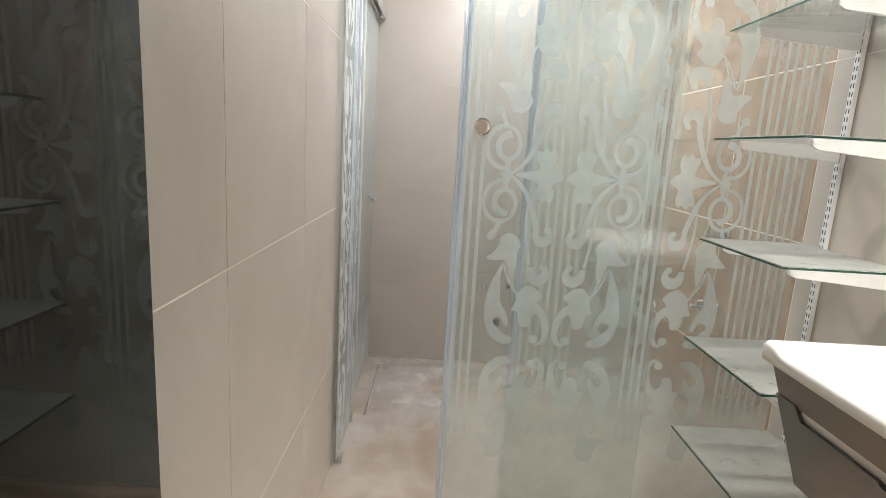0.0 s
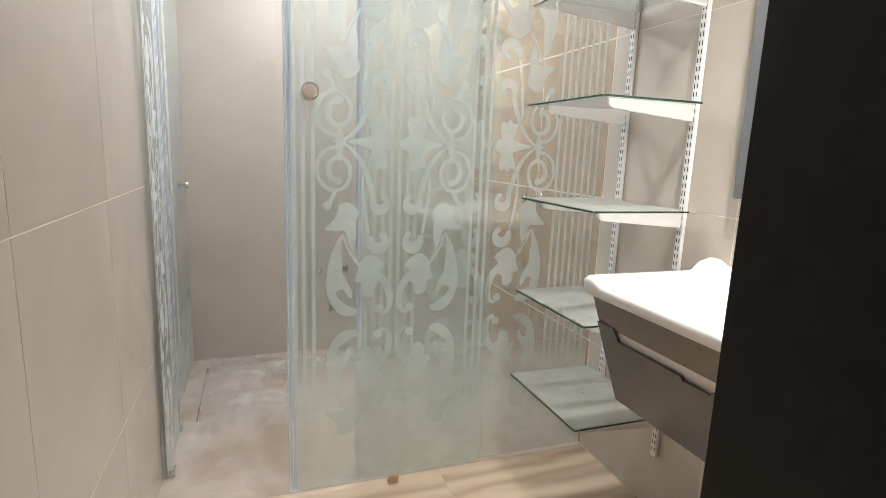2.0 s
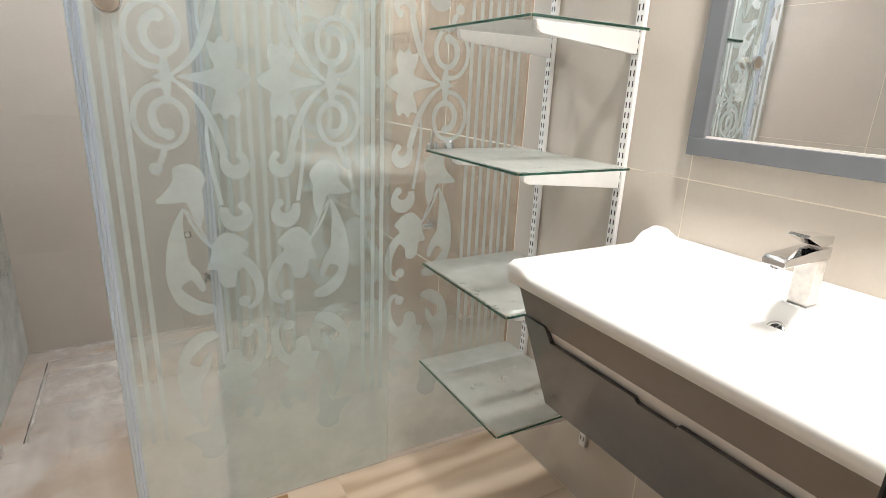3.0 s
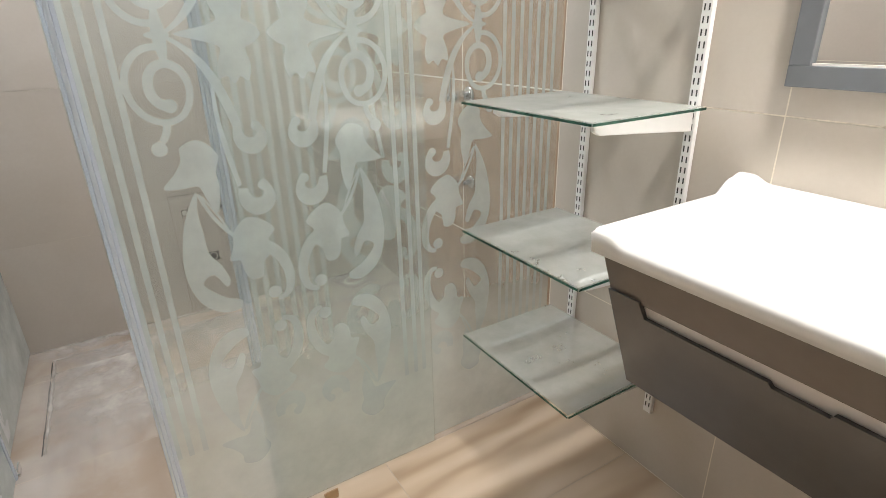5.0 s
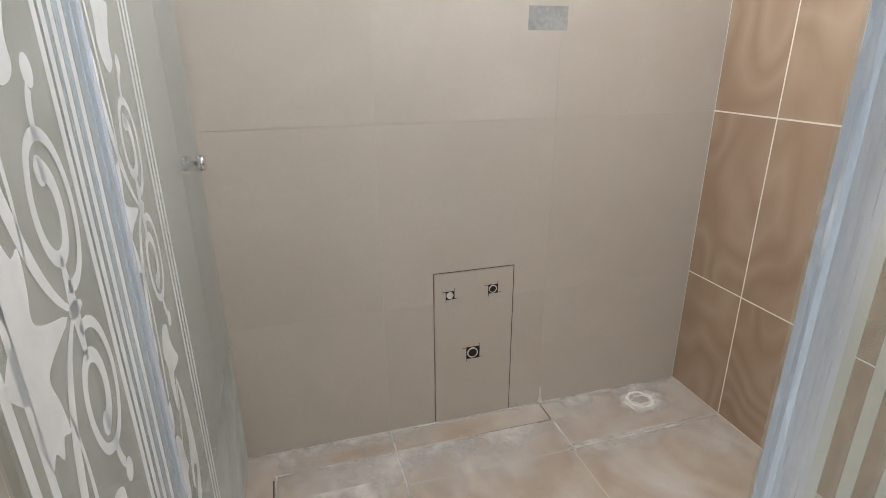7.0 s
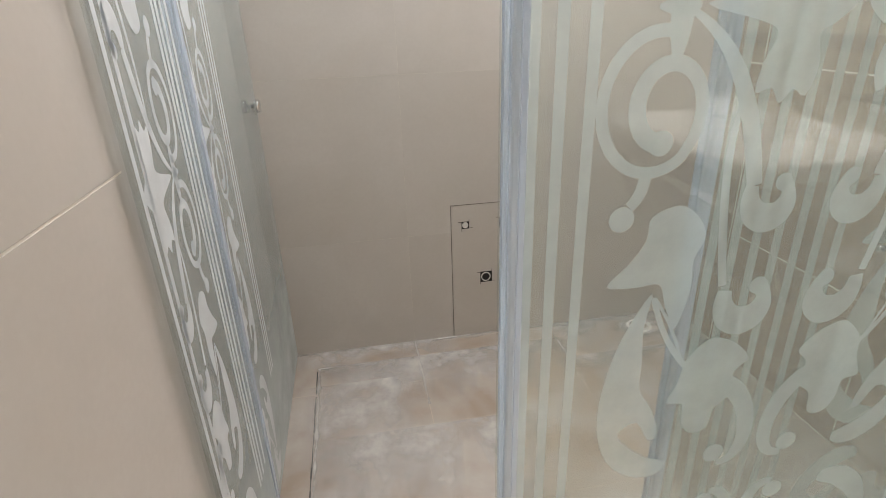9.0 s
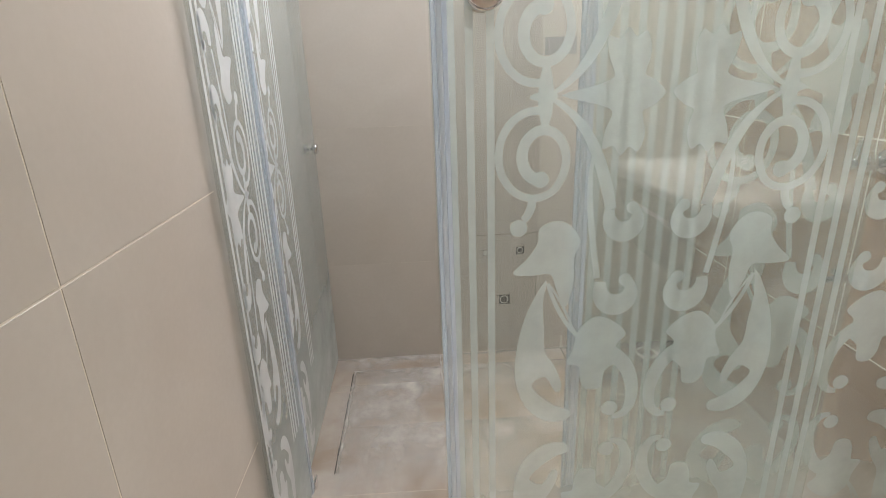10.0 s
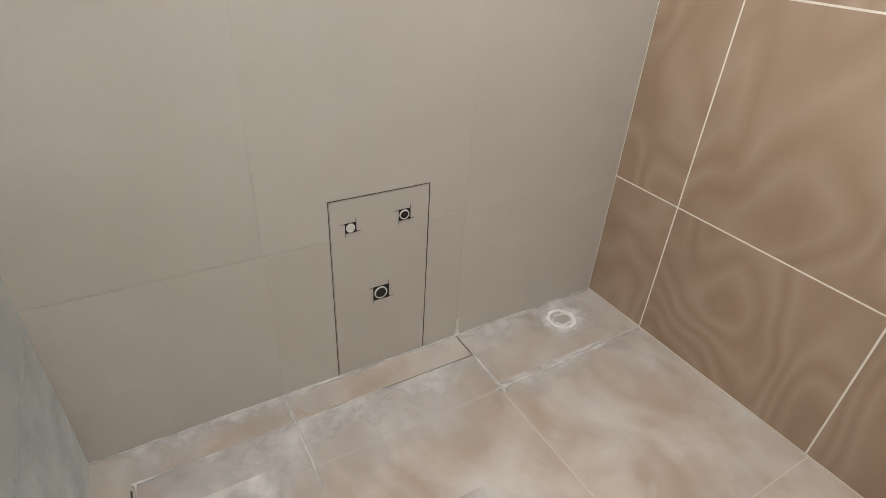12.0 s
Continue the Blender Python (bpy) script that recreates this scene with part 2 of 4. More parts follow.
def film(name, colour, cover, band=None, sheen=0.0, patch=(0.88, 1.12), grain=9.0, fade=False, through_light=0.4):
    """Etched glass: a scattering skin that covers part of what lies behind it; band = (low, high, cover at the foot)."""
    m, nt, b = material(name)
    nt.nodes.remove(b)
    out = nt.nodes["Material Output"]
    clear = nt.nodes.new("ShaderNodeBsdfTransparent")
    d, tr = nt.nodes.new("ShaderNodeBsdfDiffuse"), nt.nodes.new("ShaderNodeBsdfTranslucent")
    d.inputs[0].default_value = tr.inputs[0].default_value = (*colour, 1)
    mix, top = nt.nodes.new("ShaderNodeMixShader"), nt.nodes.new("ShaderNodeMixShader")
    mix.inputs[0].default_value = through_light
    nt.links.new(d.outputs[0], mix.inputs[1])
    nt.links.new(tr.outputs[0], mix.inputs[2])
    v = coords(nt)
    n = add(nt, "ShaderNodeTexNoise", Scale=grain, Detail=6.0, Roughness=0.65)
    nt.links.new(v, n.inputs["Vector"])
    if band:
        sep = nt.nodes.new("ShaderNodeSeparateXYZ")
        nt.links.new(v, sep.inputs[0])
        mr = nt.nodes.new("ShaderNodeMapRange")
        mr.interpolation_type = "SMOOTHSTEP"
        for k, x in zip(("From Min", "From Max", "To Min", "To Max"), (band[0], band[1], band[2], cover)):
            mr.inputs[k].default_value = x
        nt.links.new(sep.outputs[2], mr.inputs[0])
        base = mr.outputs[0]
    else:
        val = nt.nodes.new("ShaderNodeValue")
        val.outputs[0].default_value = cover
        base = val.outputs[0]
    vary = nt.nodes.new("ShaderNodeMapRange")
    for k, x in zip(("From Min", "From Max", "To Min", "To Max"), (0.3, 0.7, *patch)):
        vary.inputs[k].default_value = x
    nt.links.new(n.outputs[0], vary.inputs[0])
    mul = nt.nodes.new("ShaderNodeMath")
    mul.operation = "MULTIPLY"
    nt.links.new(base, mul.inputs[0])
    nt.links.new(vary.outputs[0], mul.inputs[1])
    cover_out = mul.outputs[0]
    if fade:
        att, times = nt.nodes.new("ShaderNodeAttribute"), nt.nodes.new("ShaderNodeMath")
        att.attribute_name, times.operation, times.use_clamp = "thickness", "MULTIPLY", True
        nt.links.new(cover_out, times.inputs[0])
        nt.links.new(att.outputs["Fac"], times.inputs[1])
        cover_out = times.outputs[0]
    nt.links.new(cover_out, top.inputs[0])
    nt.links.new(clear.outputs[0], top.inputs[1])
    nt.links.new(mix.outputs[0], top.inputs[2])
    if sheen:
        gloss, both, lw = nt.nodes.new("ShaderNodeBsdfGlossy"), nt.nodes.new("ShaderNodeMixShader"), nt.nodes.new("ShaderNodeLayerWeight")
        gloss.inputs["Roughness"].default_value = 0.22
        p, f = nt.nodes.new("ShaderNodeMath"), nt.nodes.new("ShaderNodeMath")
        p.operation, p.inputs[1].default_value = "POWER", 2.0
        f.operation, f.inputs[1].default_value, f.inputs[2].default_value = "MULTIPLY_ADD", sheen, 0.09
        nt.links.new(lw.outputs["Facing"], p.inputs[0])
        nt.links.new(p.outputs[0], f.inputs[0])
        nt.links.new(f.outputs[0], both.inputs[0])
        nt.links.new(mix.outputs[0], both.inputs[1])
        nt.links.new(gloss.outputs[0], both.inputs[2])
        nt.links.new(both.outputs[0], top.inputs[2])
    nt.links.new(top.outputs[0], out.inputs[0])
    return m


# the etched ornament again, whiter and denser: the glare on side panes painted in
ETCH_LIT = film("etched_ornament_lit", (0.92, 0.94, 0.95), 0.86, sheen=0.25, through_light=0.3)
ETCH = film("etched_ornament", (0.72, 0.81, 0.785), 0.42, sheen=0.12)
HAZE = film("dusty_glass_skin", (0.70, 0.725, 0.67), 0.15, band=(0.05, 0.80, 0.60))
# water spots, whitened further to paint the grey reflection on the side glass
LIMESCALE_GLARE = film("limescale_glare_skin", (0.78, 0.83, 0.81), 0.20, band=(0.05, 0.60, 0.58), patch=(0.85, 1.2), grain=9.0, through_light=0.3)


SMEAR = film("dried_cement_skin", (0.61, 0.565, 0.515), 0.72, patch=(0.15, 1.35), grain=6.5, fade=True, through_light=0.0)
HAZE_SHELF = film("dusty_shelf_bloom", (0.74, 0.76, 0.73), 0.34)


# ---- building helpers ----
def thing(name, label, category, at=(0, 0, 0), group="", kind=""):
    ob = new(name)
    ob.location = at
    return tagged(ob, label, category, group, kind)


def mesh_of(name, bm, mat, smooth=False):
    me = bpy.data.meshes.new(name)
    bmesh.ops.recalc_face_normals(bm, faces=bm.faces)
    if smooth:
        for f in bm.faces:
            f.smooth = True
    bm.to_mesh(me)
    bm.free()
    me.materials.append(mat)
    return me


def part(name, bm, mat, parent=None, label="", smooth=False):
    """One mesh object, built in world coordinates, under its thing."""
    ob = new(name, mesh_of(name, bm, mat, smooth))
    if parent:
        ob.parent = parent
        ob.matrix_parent_inverse = Matrix.Translation(parent.location).inverted()
    if label:
        ob["label"] = label
    return ob


def box(x0, x1, y0, y1, z0, z1, bevel=0.0, segments=1, bm=None):
    own = bmesh.new()
    bmesh.ops.create_cube(own, size=1)
    bmesh.ops.scale(own, vec=(x1 - x0, y1 - y0, z1 - z0), verts=own.verts)
    bmesh.ops.translate(own, vec=((x0 + x1) / 2, (y0 + y1) / 2, (z0 + z1) / 2), verts=own.verts)
    if bevel:
        bmesh.ops.bevel(own, geom=own.edges[:], offset=bevel, segments=segments, affect="EDGES", profile=0.5)
    if bm is None:
        return own
    me = bpy.data.meshes.new("tmp")
    own.to_mesh(me)
    own.free()
    bm.from_mesh(me)
    bpy.data.meshes.remove(me)
    return bm


def prism(profile, axis, a, b, bevel=0.0, bm=None):
    """A closed profile of 2D points pushed along an axis from a to b."""
    own = bmesh.new()
    place = {"y": lambda p, s: (p[0], s, p[1]), "x": lambda p, s: (s, p[0], p[1]), "z": lambda p, s: (p[0], p[1], s)}[axis]
    lo, hi = [own.verts.new(place(p, a)) for p in profile], [own.verts.new(place(p, b)) for p in profile]
    own.faces.new(lo)
    own.faces.new(hi[::-1])
    for k in range(len(lo)):
        own.faces.new((lo[k - 1], lo[k], hi[k], hi[k - 1]))
    bmesh.ops.recalc_face_normals(own, faces=own.faces)
    if bevel:
        bmesh.ops.bevel(own, geom=own.edges[:], offset=bevel, segments=2, affect="EDGES", profile=0.5)
    if bm is None:
        return own
    me = bpy.data.meshes.new("tmp")
    own.to_mesh(me)
    own.free()
    bm.from_mesh(me)
    bpy.data.meshes.remove(me)
    return bm


def lathe(profile, m, n=32, ring=False):
    """Radius and height pairs turned round the local z axis, placed by m."""
    bm = bmesh.new()
    rings = []
    for r, h in profile:
        rings.append([bm.verts.new(m @ Vector((r * math.cos(2 * math.pi * k / n), r * math.sin(2 * math.pi * k / n), h))) for k in range(n)])
    for a, b in zip(rings, rings[1:]):
        for k in range(n):
            bm.faces.new((a[k - 1], a[k], b[k], b[k - 1]))
    if ring:
        for k in range(n):
            bm.faces.new((rings[-1][k - 1], rings[-1][k], rings[0][k], rings[0][k - 1]))
    else:
        bm.faces.new(rings[0])
        bm.faces.new(rings[-1])
    return bm


def cut_rects(rect, holes):
    """The rectangle (a0, a1, b0, b1) less the holes, as smaller rectangles."""
    out = [rect]
    for h in holes:
        nxt = []
        for r in out:
            a0, a1, b0, b1 = max(r[0], h[0]), min(r[1], h[1]), max(r[2], h[2]), min(r[3], h[3])
            if a0 >= a1 or b0 >= b1:
                nxt.append(r)
                continue
            for q in ((r[0], a0, r[2], r[3]), (a1, r[1], r[2], r[3]), (a0, a1, r[2], b0), (a0, a1, b1, r[3])):
                if q[1] - q[0] > 0.004 and q[3] - q[2] > 0.004:
                    nxt.append(q)
        out = nxt
    return out


T = 0.0007  # height of a tile's face above its grout


def tiling(parent, face, place, a_cuts, b_cuts, mat, holes=(), gap=0.003, proud=T):
    """Tiles between the cuts as objects under a wall or floor. face: axis and sign of the outward normal."""
    axis, sign = face
    for a0, a1 in zip(a_cuts, a_cuts[1:]):
        for b0, b1 in zip(b_cuts, b_cuts[1:]):
            rects = cut_rects((a0 + gap / 2, a1 - gap / 2, b0 + gap / 2, b1 - gap / 2), holes)
            if not rects:
                continue
            bm = bmesh.new()
            for r in rects:
                p0, p1 = sorted((place, place + sign * proud))
                ext = {"x": (p0, p1, r[0], r[1], r[2], r[3]), "y": (r[0], r[1], p0, p1, r[2], r[3]), "z": (r[0], r[1], r[2], r[3], p0, p1)}[axis]
                box(*ext, bevel=0.0002 if len(rects) == 1 else 0, bm=bm)
            part("tile", bm, mat, parent)



def structure(name, bm, mat, label, category):
    ob = part(name, bm, mat)
    return tagged(ob, label, category, kind="structure")


# ---- shell ----
floor = structure("floor", box(X_LEFT - 0.3, X_RIGHT + 0.1, 0.5, Y_BACK + 0.1, -0.12, -T), GROUT_FLOOR, "beige veined floor tiles with pale grout", "floor")
hall_floor = structure("hall_floor", box(-0.8, 2.0, -1.5, 0.5, -0.12, 0), HALLWALL, "plain pale hall floor behind the doorway", "floor")
bm = box(X_LEFT - 0.35, X_RIGHT + 0.1, Y_BACK + T, Y_BACK + 0.12, 0, WIN[2])
box(X_LEFT - 0.35, WIN[0], Y_BACK + T, Y_BACK + 0.12, WIN[2], Z_CEIL, bm=bm)
box(WIN[1], X_RIGHT + 0.1, Y_BACK + T, Y_BACK + 0.12, WIN[2], Z_CEIL, bm=bm)
box(WIN[0], WIN[1], Y_BACK + T, Y_BACK + 0.12, WIN[3], Z_CEIL, bm=bm)
wall_back = structure("wall_back", bm, GROUT_BACK, "back shower wall in glossy beige tiles with faint joints", "wall")
wall_right = structure("wall_right", box(X_RIGHT + T, X_RIGHT + 0.1, 0.56, Y_BACK + T, 0, Z_CEIL), GROUT, "tiled wall, brown in the shower and beige over the vanity", "wall")
bm = box(X_LEFT - 0.12, X_LEFT - T, 0.56, NICHE_Y, 0, Z_CEIL)
box(X_LEFT - 0.12, X_LEFT - T, NICHE_Y, Y_BACK + T, NICHE_Z, Z_CEIL, bm=bm)
wall_left = structure("wall_left", bm, GROUT, "glossy beige tiled wall beside the doorway", "wall")
bm = box(NICHE_X - 0.10, NICHE_X, NICHE_Y - 0.05, Y_BACK + T, 0, NICHE_Z + 0.05)
wall_niche = structure("wall_niche", bm, BEIGE, "beige wall set back behind the side glass", "wall")
bm = box(-0.8, 0.235, 0.50, 0.56, 0, 2.6)
box(0.985, X_RIGHT + 0.1, 0.58, 0.69, 0, 2.6, bm=bm)
box(-0.8, 2.0, 0.50, 0.60, 2.14, 2.6, bm=bm)
wall_door = structure("wall_door", bm, HALLWALL, "plain wall around the bathroom doorway", "wall")
bm = box(-0.9, -0.8, -1.5, 0.58, 0, 2.6)
box(2.0, 2.1, -1.5, 0.7, 0, 2.6, bm=bm)
box(-0.9, 2.1, -1.6, -1.5, 0, 2.6, bm=bm)
wall_hall = structure("wall_hall", bm, HALLWALL, "plain pale hall walls behind the doorway", "wall")
ceiling = structure("ceiling", box(X_LEFT - 0.35, X_RIGHT + 0.1, 0.5, Y_BACK + 0.12, Z_CEIL, Z_CEIL + 0.1), CEILING, "plain white painted ceiling", "ceiling")
hall_ceiling = structure("hall_ceiling", box(-0.9, 2.1, -1.6, 0.5, 2.55, 2.65), CEILING, "plain white hall ceiling", "ceiling")

# ---- ceiling fittings ----
m, nt, b = material("lit_lens")
b.inputs["Emission Color"].default_value, b.inputs["Emission Strength"].default_value = (1.0, 0.98, 0.95, 1), 14.0
LENS = m
# first the basin downlight; the second fitting is added to house the shower fill
for lx, ly in ((1.45, 0.98), (0.84, 2.66)):
    dl = thing("downlight_or_added_fill", "round recessed ceiling downlight, lit, in a white ring; over the shower an added fill", "ceiling light", (lx, ly, Z_CEIL), group="ceiling downlights")
    part("ring", lathe([(0.085, 0.0), (0.102, 0.0), (0.100, -0.008), (0.085, -0.010)], Matrix.Translation((lx, ly, Z_CEIL)), 28, True), WHITEMETAL, dl)
    part("lens", lathe([(0.010, 0.0), (0.085, 0.0), (0.085, -0.005), (0.010, -0.006)], Matrix.Translation((lx, ly, Z_CEIL)), 28), LENS, dl, "glowing lens")

# ---- doorway: black frame and the open door leaf ----
door_frame = thing("door_frame", "black painted door frame around the doorway", "door frame", (0.62, 0.6, 0), kind="structure")
part("jamb", box(0.205, 0.242, 0.47, 0.590, 0, 2.14, 0.002), FRAMEPAINT, door_frame)
part("jamb", box(0.913, 0.985, 0.47, 0.708, 0, 2.14, 0.002), FRAMEPAINT, door_frame)
part("head", box(0.242, 0.913, 0.47, 0.69, 2.10, 2.14, 0.002), FRAMEPAINT, door_frame)
door_leaf = thing("door_leaf", "glossy black door standing open against the frame", "door", (0.28, 0.25, 0))
part("panel", box(0.244, 0.281, -0.10, 0.596, 0.01, 2.09, 0.002), DOORPAINT, door_leaf)
for hz in (0.25, 1.05, 1.85):
    part("hinge", box(0.237, 0.245, 0.570, 0.589, hz, hz + 0.09, 0.001), STEEL, door_leaf)

# ---- window ----
window_1 = thing("window_1", "small high window in a dark grey frame with bright panes", "window", ((WIN[0] + WIN[1]) / 2, Y_BACK, WIN[2]), kind="structure")
bm = bmesh.new()
for e in ((WIN[0], WIN[1], WIN[2], WIN[2] + 0.015), (WIN[0], WIN[1], WIN[3] - 0.015, WIN[3]), (WIN[0], WIN[0] + 0.015, WIN[2] + 0.015, WIN[3] - 0.015), (WIN[1] - 0.015, WIN[1], WIN[2] + 0.015, WIN[3] - 0.015)):
    box(e[0], e[1], Y_BACK - 0.006, Y_BACK + 0.11, e[2], e[3], 0.002, bm=bm)
part("window_frame", bm, WINFRAME, window_1)
bm = bmesh.new()
for e in ((WIN[0] + 0.015, WIN[1] - 0.015, WIN[2] + 0.015, WIN[2] + 0.022), (WIN[0] + 0.015, WIN[1] - 0.015, WIN[3] - 0.085, WIN[3] - 0.015), (WIN[0] + 0.015, WIN[0] + 0.06, WIN[2] + 0.022, WIN[3] - 0.085), (WIN[1] - 0.06, WIN[1] - 0.015, WIN[2] + 0.022, WIN[3] - 0.085)):
    box(e[0], e[1], Y_BACK + 0.03, Y_BACK + 0.08, e[2], e[3], 0.002, bm=bm)
sash = part("sash", bm, WINFRAME, window_1)
pane = part("pane", box(WIN[0] + 0.06, WIN[1] - 0.06, Y_BACK + 0.052, Y_BACK + 0.057, WIN[2] + 0.022, WIN[3] - 0.085), GLASS, sash)
pane.visible_shadow = False
m, nt, b = material("daylight_backdrop")
b.inputs["Emission Color"].default_value, b.inputs["Emission Strength"].default_value = (0.95, 0.98, 1.0, 1), 3.0
backdrop = structure("backdrop", box(-0.2, 1.8, 4.1, 4.12, 1.9, 3.4), m, "bright plain daylight beyond the window", "backdrop")


# ---- etched ornament ----
def ribbon(bm, pts, widths, put):
    """A flat band along points, with its own width at each."""
    left, right = [], []
    for k, p in enumerate(pts):
        a, b2 = Vector(pts[max(0, k - 1)]), Vector(pts[min(len(pts) - 1, k + 1)])
        d = (b2 - a).normalized()
        nrm = Vector((-d.y, d.x)) * widths[k] / 2
        left.append(bm.verts.new(put(p[0] + nrm.x, p[1] + nrm.y)))
        right.append(bm.verts.new(put(p[0] - nrm.x, p[1] - nrm.y)))
    for k in range(len(pts) - 1):
        bm.faces.new((left[k], left[k + 1], right[k + 1], right[k]))


def sweep(bm, pts, w0, w1, put, bulge=0.0, n=14):
    """A stem through three or four control points, tapering, swelling in the middle."""
    P = [Vector(p) for p in pts]
    out, ws = [], []
    for k in range(n + 1):
        s = k / n
        Q = P[:]
        while len(Q) > 1:
            Q = [a.lerp(b2, s) for a, b2 in zip(Q, Q[1:])]
        out.append((Q[0].x, Q[0].y))
        ws.append(max(0.0006, w0 + (w1 - w0) * s + bulge * math.sin(math.pi * s) ** 0.9))
    ribbon(bm, out, ws, put)


def outline(bm, pts, m, put, n=4):
    """A smooth closed shape through control points, scaled, turned and moved by m."""
    P = [m @ Vector((*p, 0)) for p in pts]
    out = []
    for k in range(len(P)):
        p0, p1, p2, p3 = P[k - 1], P[k], P[(k + 1) % len(P)], P[(k + 2) % len(P)]
        for j in range(n):
            t = j / n
            q = 0.5 * (2 * p1 + (p2 - p0) * t + (2 * p0 - 5 * p1 + 4 * p2 - p3) * t * t + (3 * p1 - p0 - 3 * p2 + p3) * t ** 3)
            out.append(bm.verts.new(put(q.x, q.y)))
    bm.faces.new(out)


# outlines in metres on the pane: u outwards from its axis, v away from the knot
LEAF = [(0.164, 0.195), (0.140, 0.208), (0.126, 0.234), (0.136, 0.262), (0.134, 0.300), (0.146, 0.350), (0.163, 0.318), (0.174, 0.289), (0.204, 0.289), (0.238, 0.284), (0.214, 0.258), (0.197, 0.232), (0.194, 0.206)]
CRESCENT = [(0.181, 0.298), (0.212, 0.355), (0.230, 0.425), (0.232, 0.490), (0.213, 0.548), (0.175, 0.581), (0.138, 0.582), (0.130, 0.562), (0.160, 0.548), (0.192, 0.520), (0.202, 0.500), (0.178, 0.487), (0.158, 0.520), (0.147, 0.508), (0.160, 0.468), (0.180, 0.435), (0.182, 0.395), (0.186, 0.345)]
TULIP = [(0.090, 0.371), (0.060, 0.382), (0.036, 0.408), (0.052, 0.428), (0.050, 0.462), (0.070, 0.482), (0.076, 0.514), (0.100, 0.518), (0.114, 0.498), (0.118, 0.468), (0.140, 0.462), (0.129, 0.432), (0.124, 0.402), (0.110, 0.383)]
BLOOM = [(0.006, 0.0), (0.026, 0.020), (0.040, 0.028), (0.033, 0.060), (0.042, 0.088), (0.057, 0.080), (0.070, 0.094), (0.082, 0.078), (0.100, 0.082), (0.096, 0.052), (0.087, 0.026), (0.112, 0.014), (0.166, 0.001)]


def bud(bm, u, v, r, put):
    bm.faces.new([bm.verts.new(put(u + r * math.cos(a), v + r * math.sin(a))) for a in [2 * math.pi * k / 14 for k in range(14)]])


def comma(bm, u, v, r, put):
    """A hooked head: a broad band that turns over the top and curls under itself."""
    pts, ws = [], []
    for k in range(25):
        t = k / 24
        a = -0.35 + 4.4 * t
        rr = r * (1 - 0.50 * t)
        pts.append((u + rr * math.cos(a), v + rr * 1.15 * math.sin(a)))
        ws.append(r * (0.55 + 0.62 * math.sin(math.pi * min(1, t * 1.2)) ** 1.2))
    ribbon(bm, pts, ws, put)
    bud(bm, pts[-1][0], pts[-1][1], r * 0.34, put)


def half_tier(bm, q, scrolls=True):
    """From the knot up to the next axis of symmetry, 0.61 higher; u runs outwards from the pane's axis."""
    one = Matrix.Identity(4)
    if scrolls:
        ring, wide = [], []
        for k in range(65):
            t = k / 64
            a = -1.85 + 9.6 * t
            f = max(0.0, (t - 0.42) / 0.58)
            r = 1 - 0.64 * f ** 0.75
            ring.append((0.205 - 0.012 * f + 0.057 * r * math.cos(a), 0.088 + 0.014 * f + 0.068 * r * math.sin(a)))
            wide.append(0.0125 + 0.008 * f)
        ribbon(bm, ring, wide, q)
        bud(bm, ring[-1][0], ring[-1][1], 0.0135, q)
        sweep(bm, [(0.208, 0.150), (0.206, 0.178), (0.222, 0.192)], 0.012, 0.012, q, bulge=0.002)
        bud(bm, 0.229, 0.205, 0.0145, q)
        sweep(bm, [(0.180, 0.004), (0.112, 0.040), (0.094, 0.120), (0.078, 0.180)], 0.006, 0.018, q, bulge=0.006, n=16)
        comma(bm, 0.052, 0.192, 0.030, q)
        sweep(bm, [(0.108, 0.070), (0.122, 0.130), (0.114, 0.190), (0.094, 0.300)], 0.003, 0.010, q, bulge=0.003, n=14)
    comma(bm, 0.056, 0.320, 0.034, q)
    outline(bm, LEAF, one, q)
    outline(bm, CRESCENT, one, q, 3)
    sweep(bm, [(0.178, 0.305), (0.160, 0.370), (0.116, 0.415)], 0.007, 0.008, q)
    sweep(bm, [(0.174, 0.310), (0.146, 0.350), (0.130, 0.400)], 0.004, 0.004, q)
    outline(bm, TULIP, one, q, 3)
    sweep(bm, [(0.062, 0.445), (0.008, 0.470), (-0.002, 0.585), (0.050, 0.580)], 0.028, 0.011, q, bulge=0.004, n=16)
    bud(bm, 0.056, 0.562, 0.0155, q)


def ornament_column(bm, put, v_low, v_high):
    """One column of scrolls, flowers and leaves; tiers mirror each other above and below the knot."""
    outline(bm, BLOOM + [(u, -v) for u, v in BLOOM[-2:0:-1]], Matrix.Identity(4), put, 3)
    sweep(bm, [(0.190, -0.052), (0.190, 0.0), (0.190, 0.052)], 0.006, 0.006, put, bulge=0.018)
    sweep(bm, [(0.172, 0.0), (0.190, 0.0), (0.214, 0.0)], 0.004, 0.004, put, bulge=0.012)
    for s in (1, -1):
        half_tier(bm, lambda u, v, s=s: put(u, s * v))
        if s > 0 or v_low < -0.62:
            half_tier(bm, lambda u, v, s=s: put(u, s * (1.215 - v)), scrolls=s > 0)


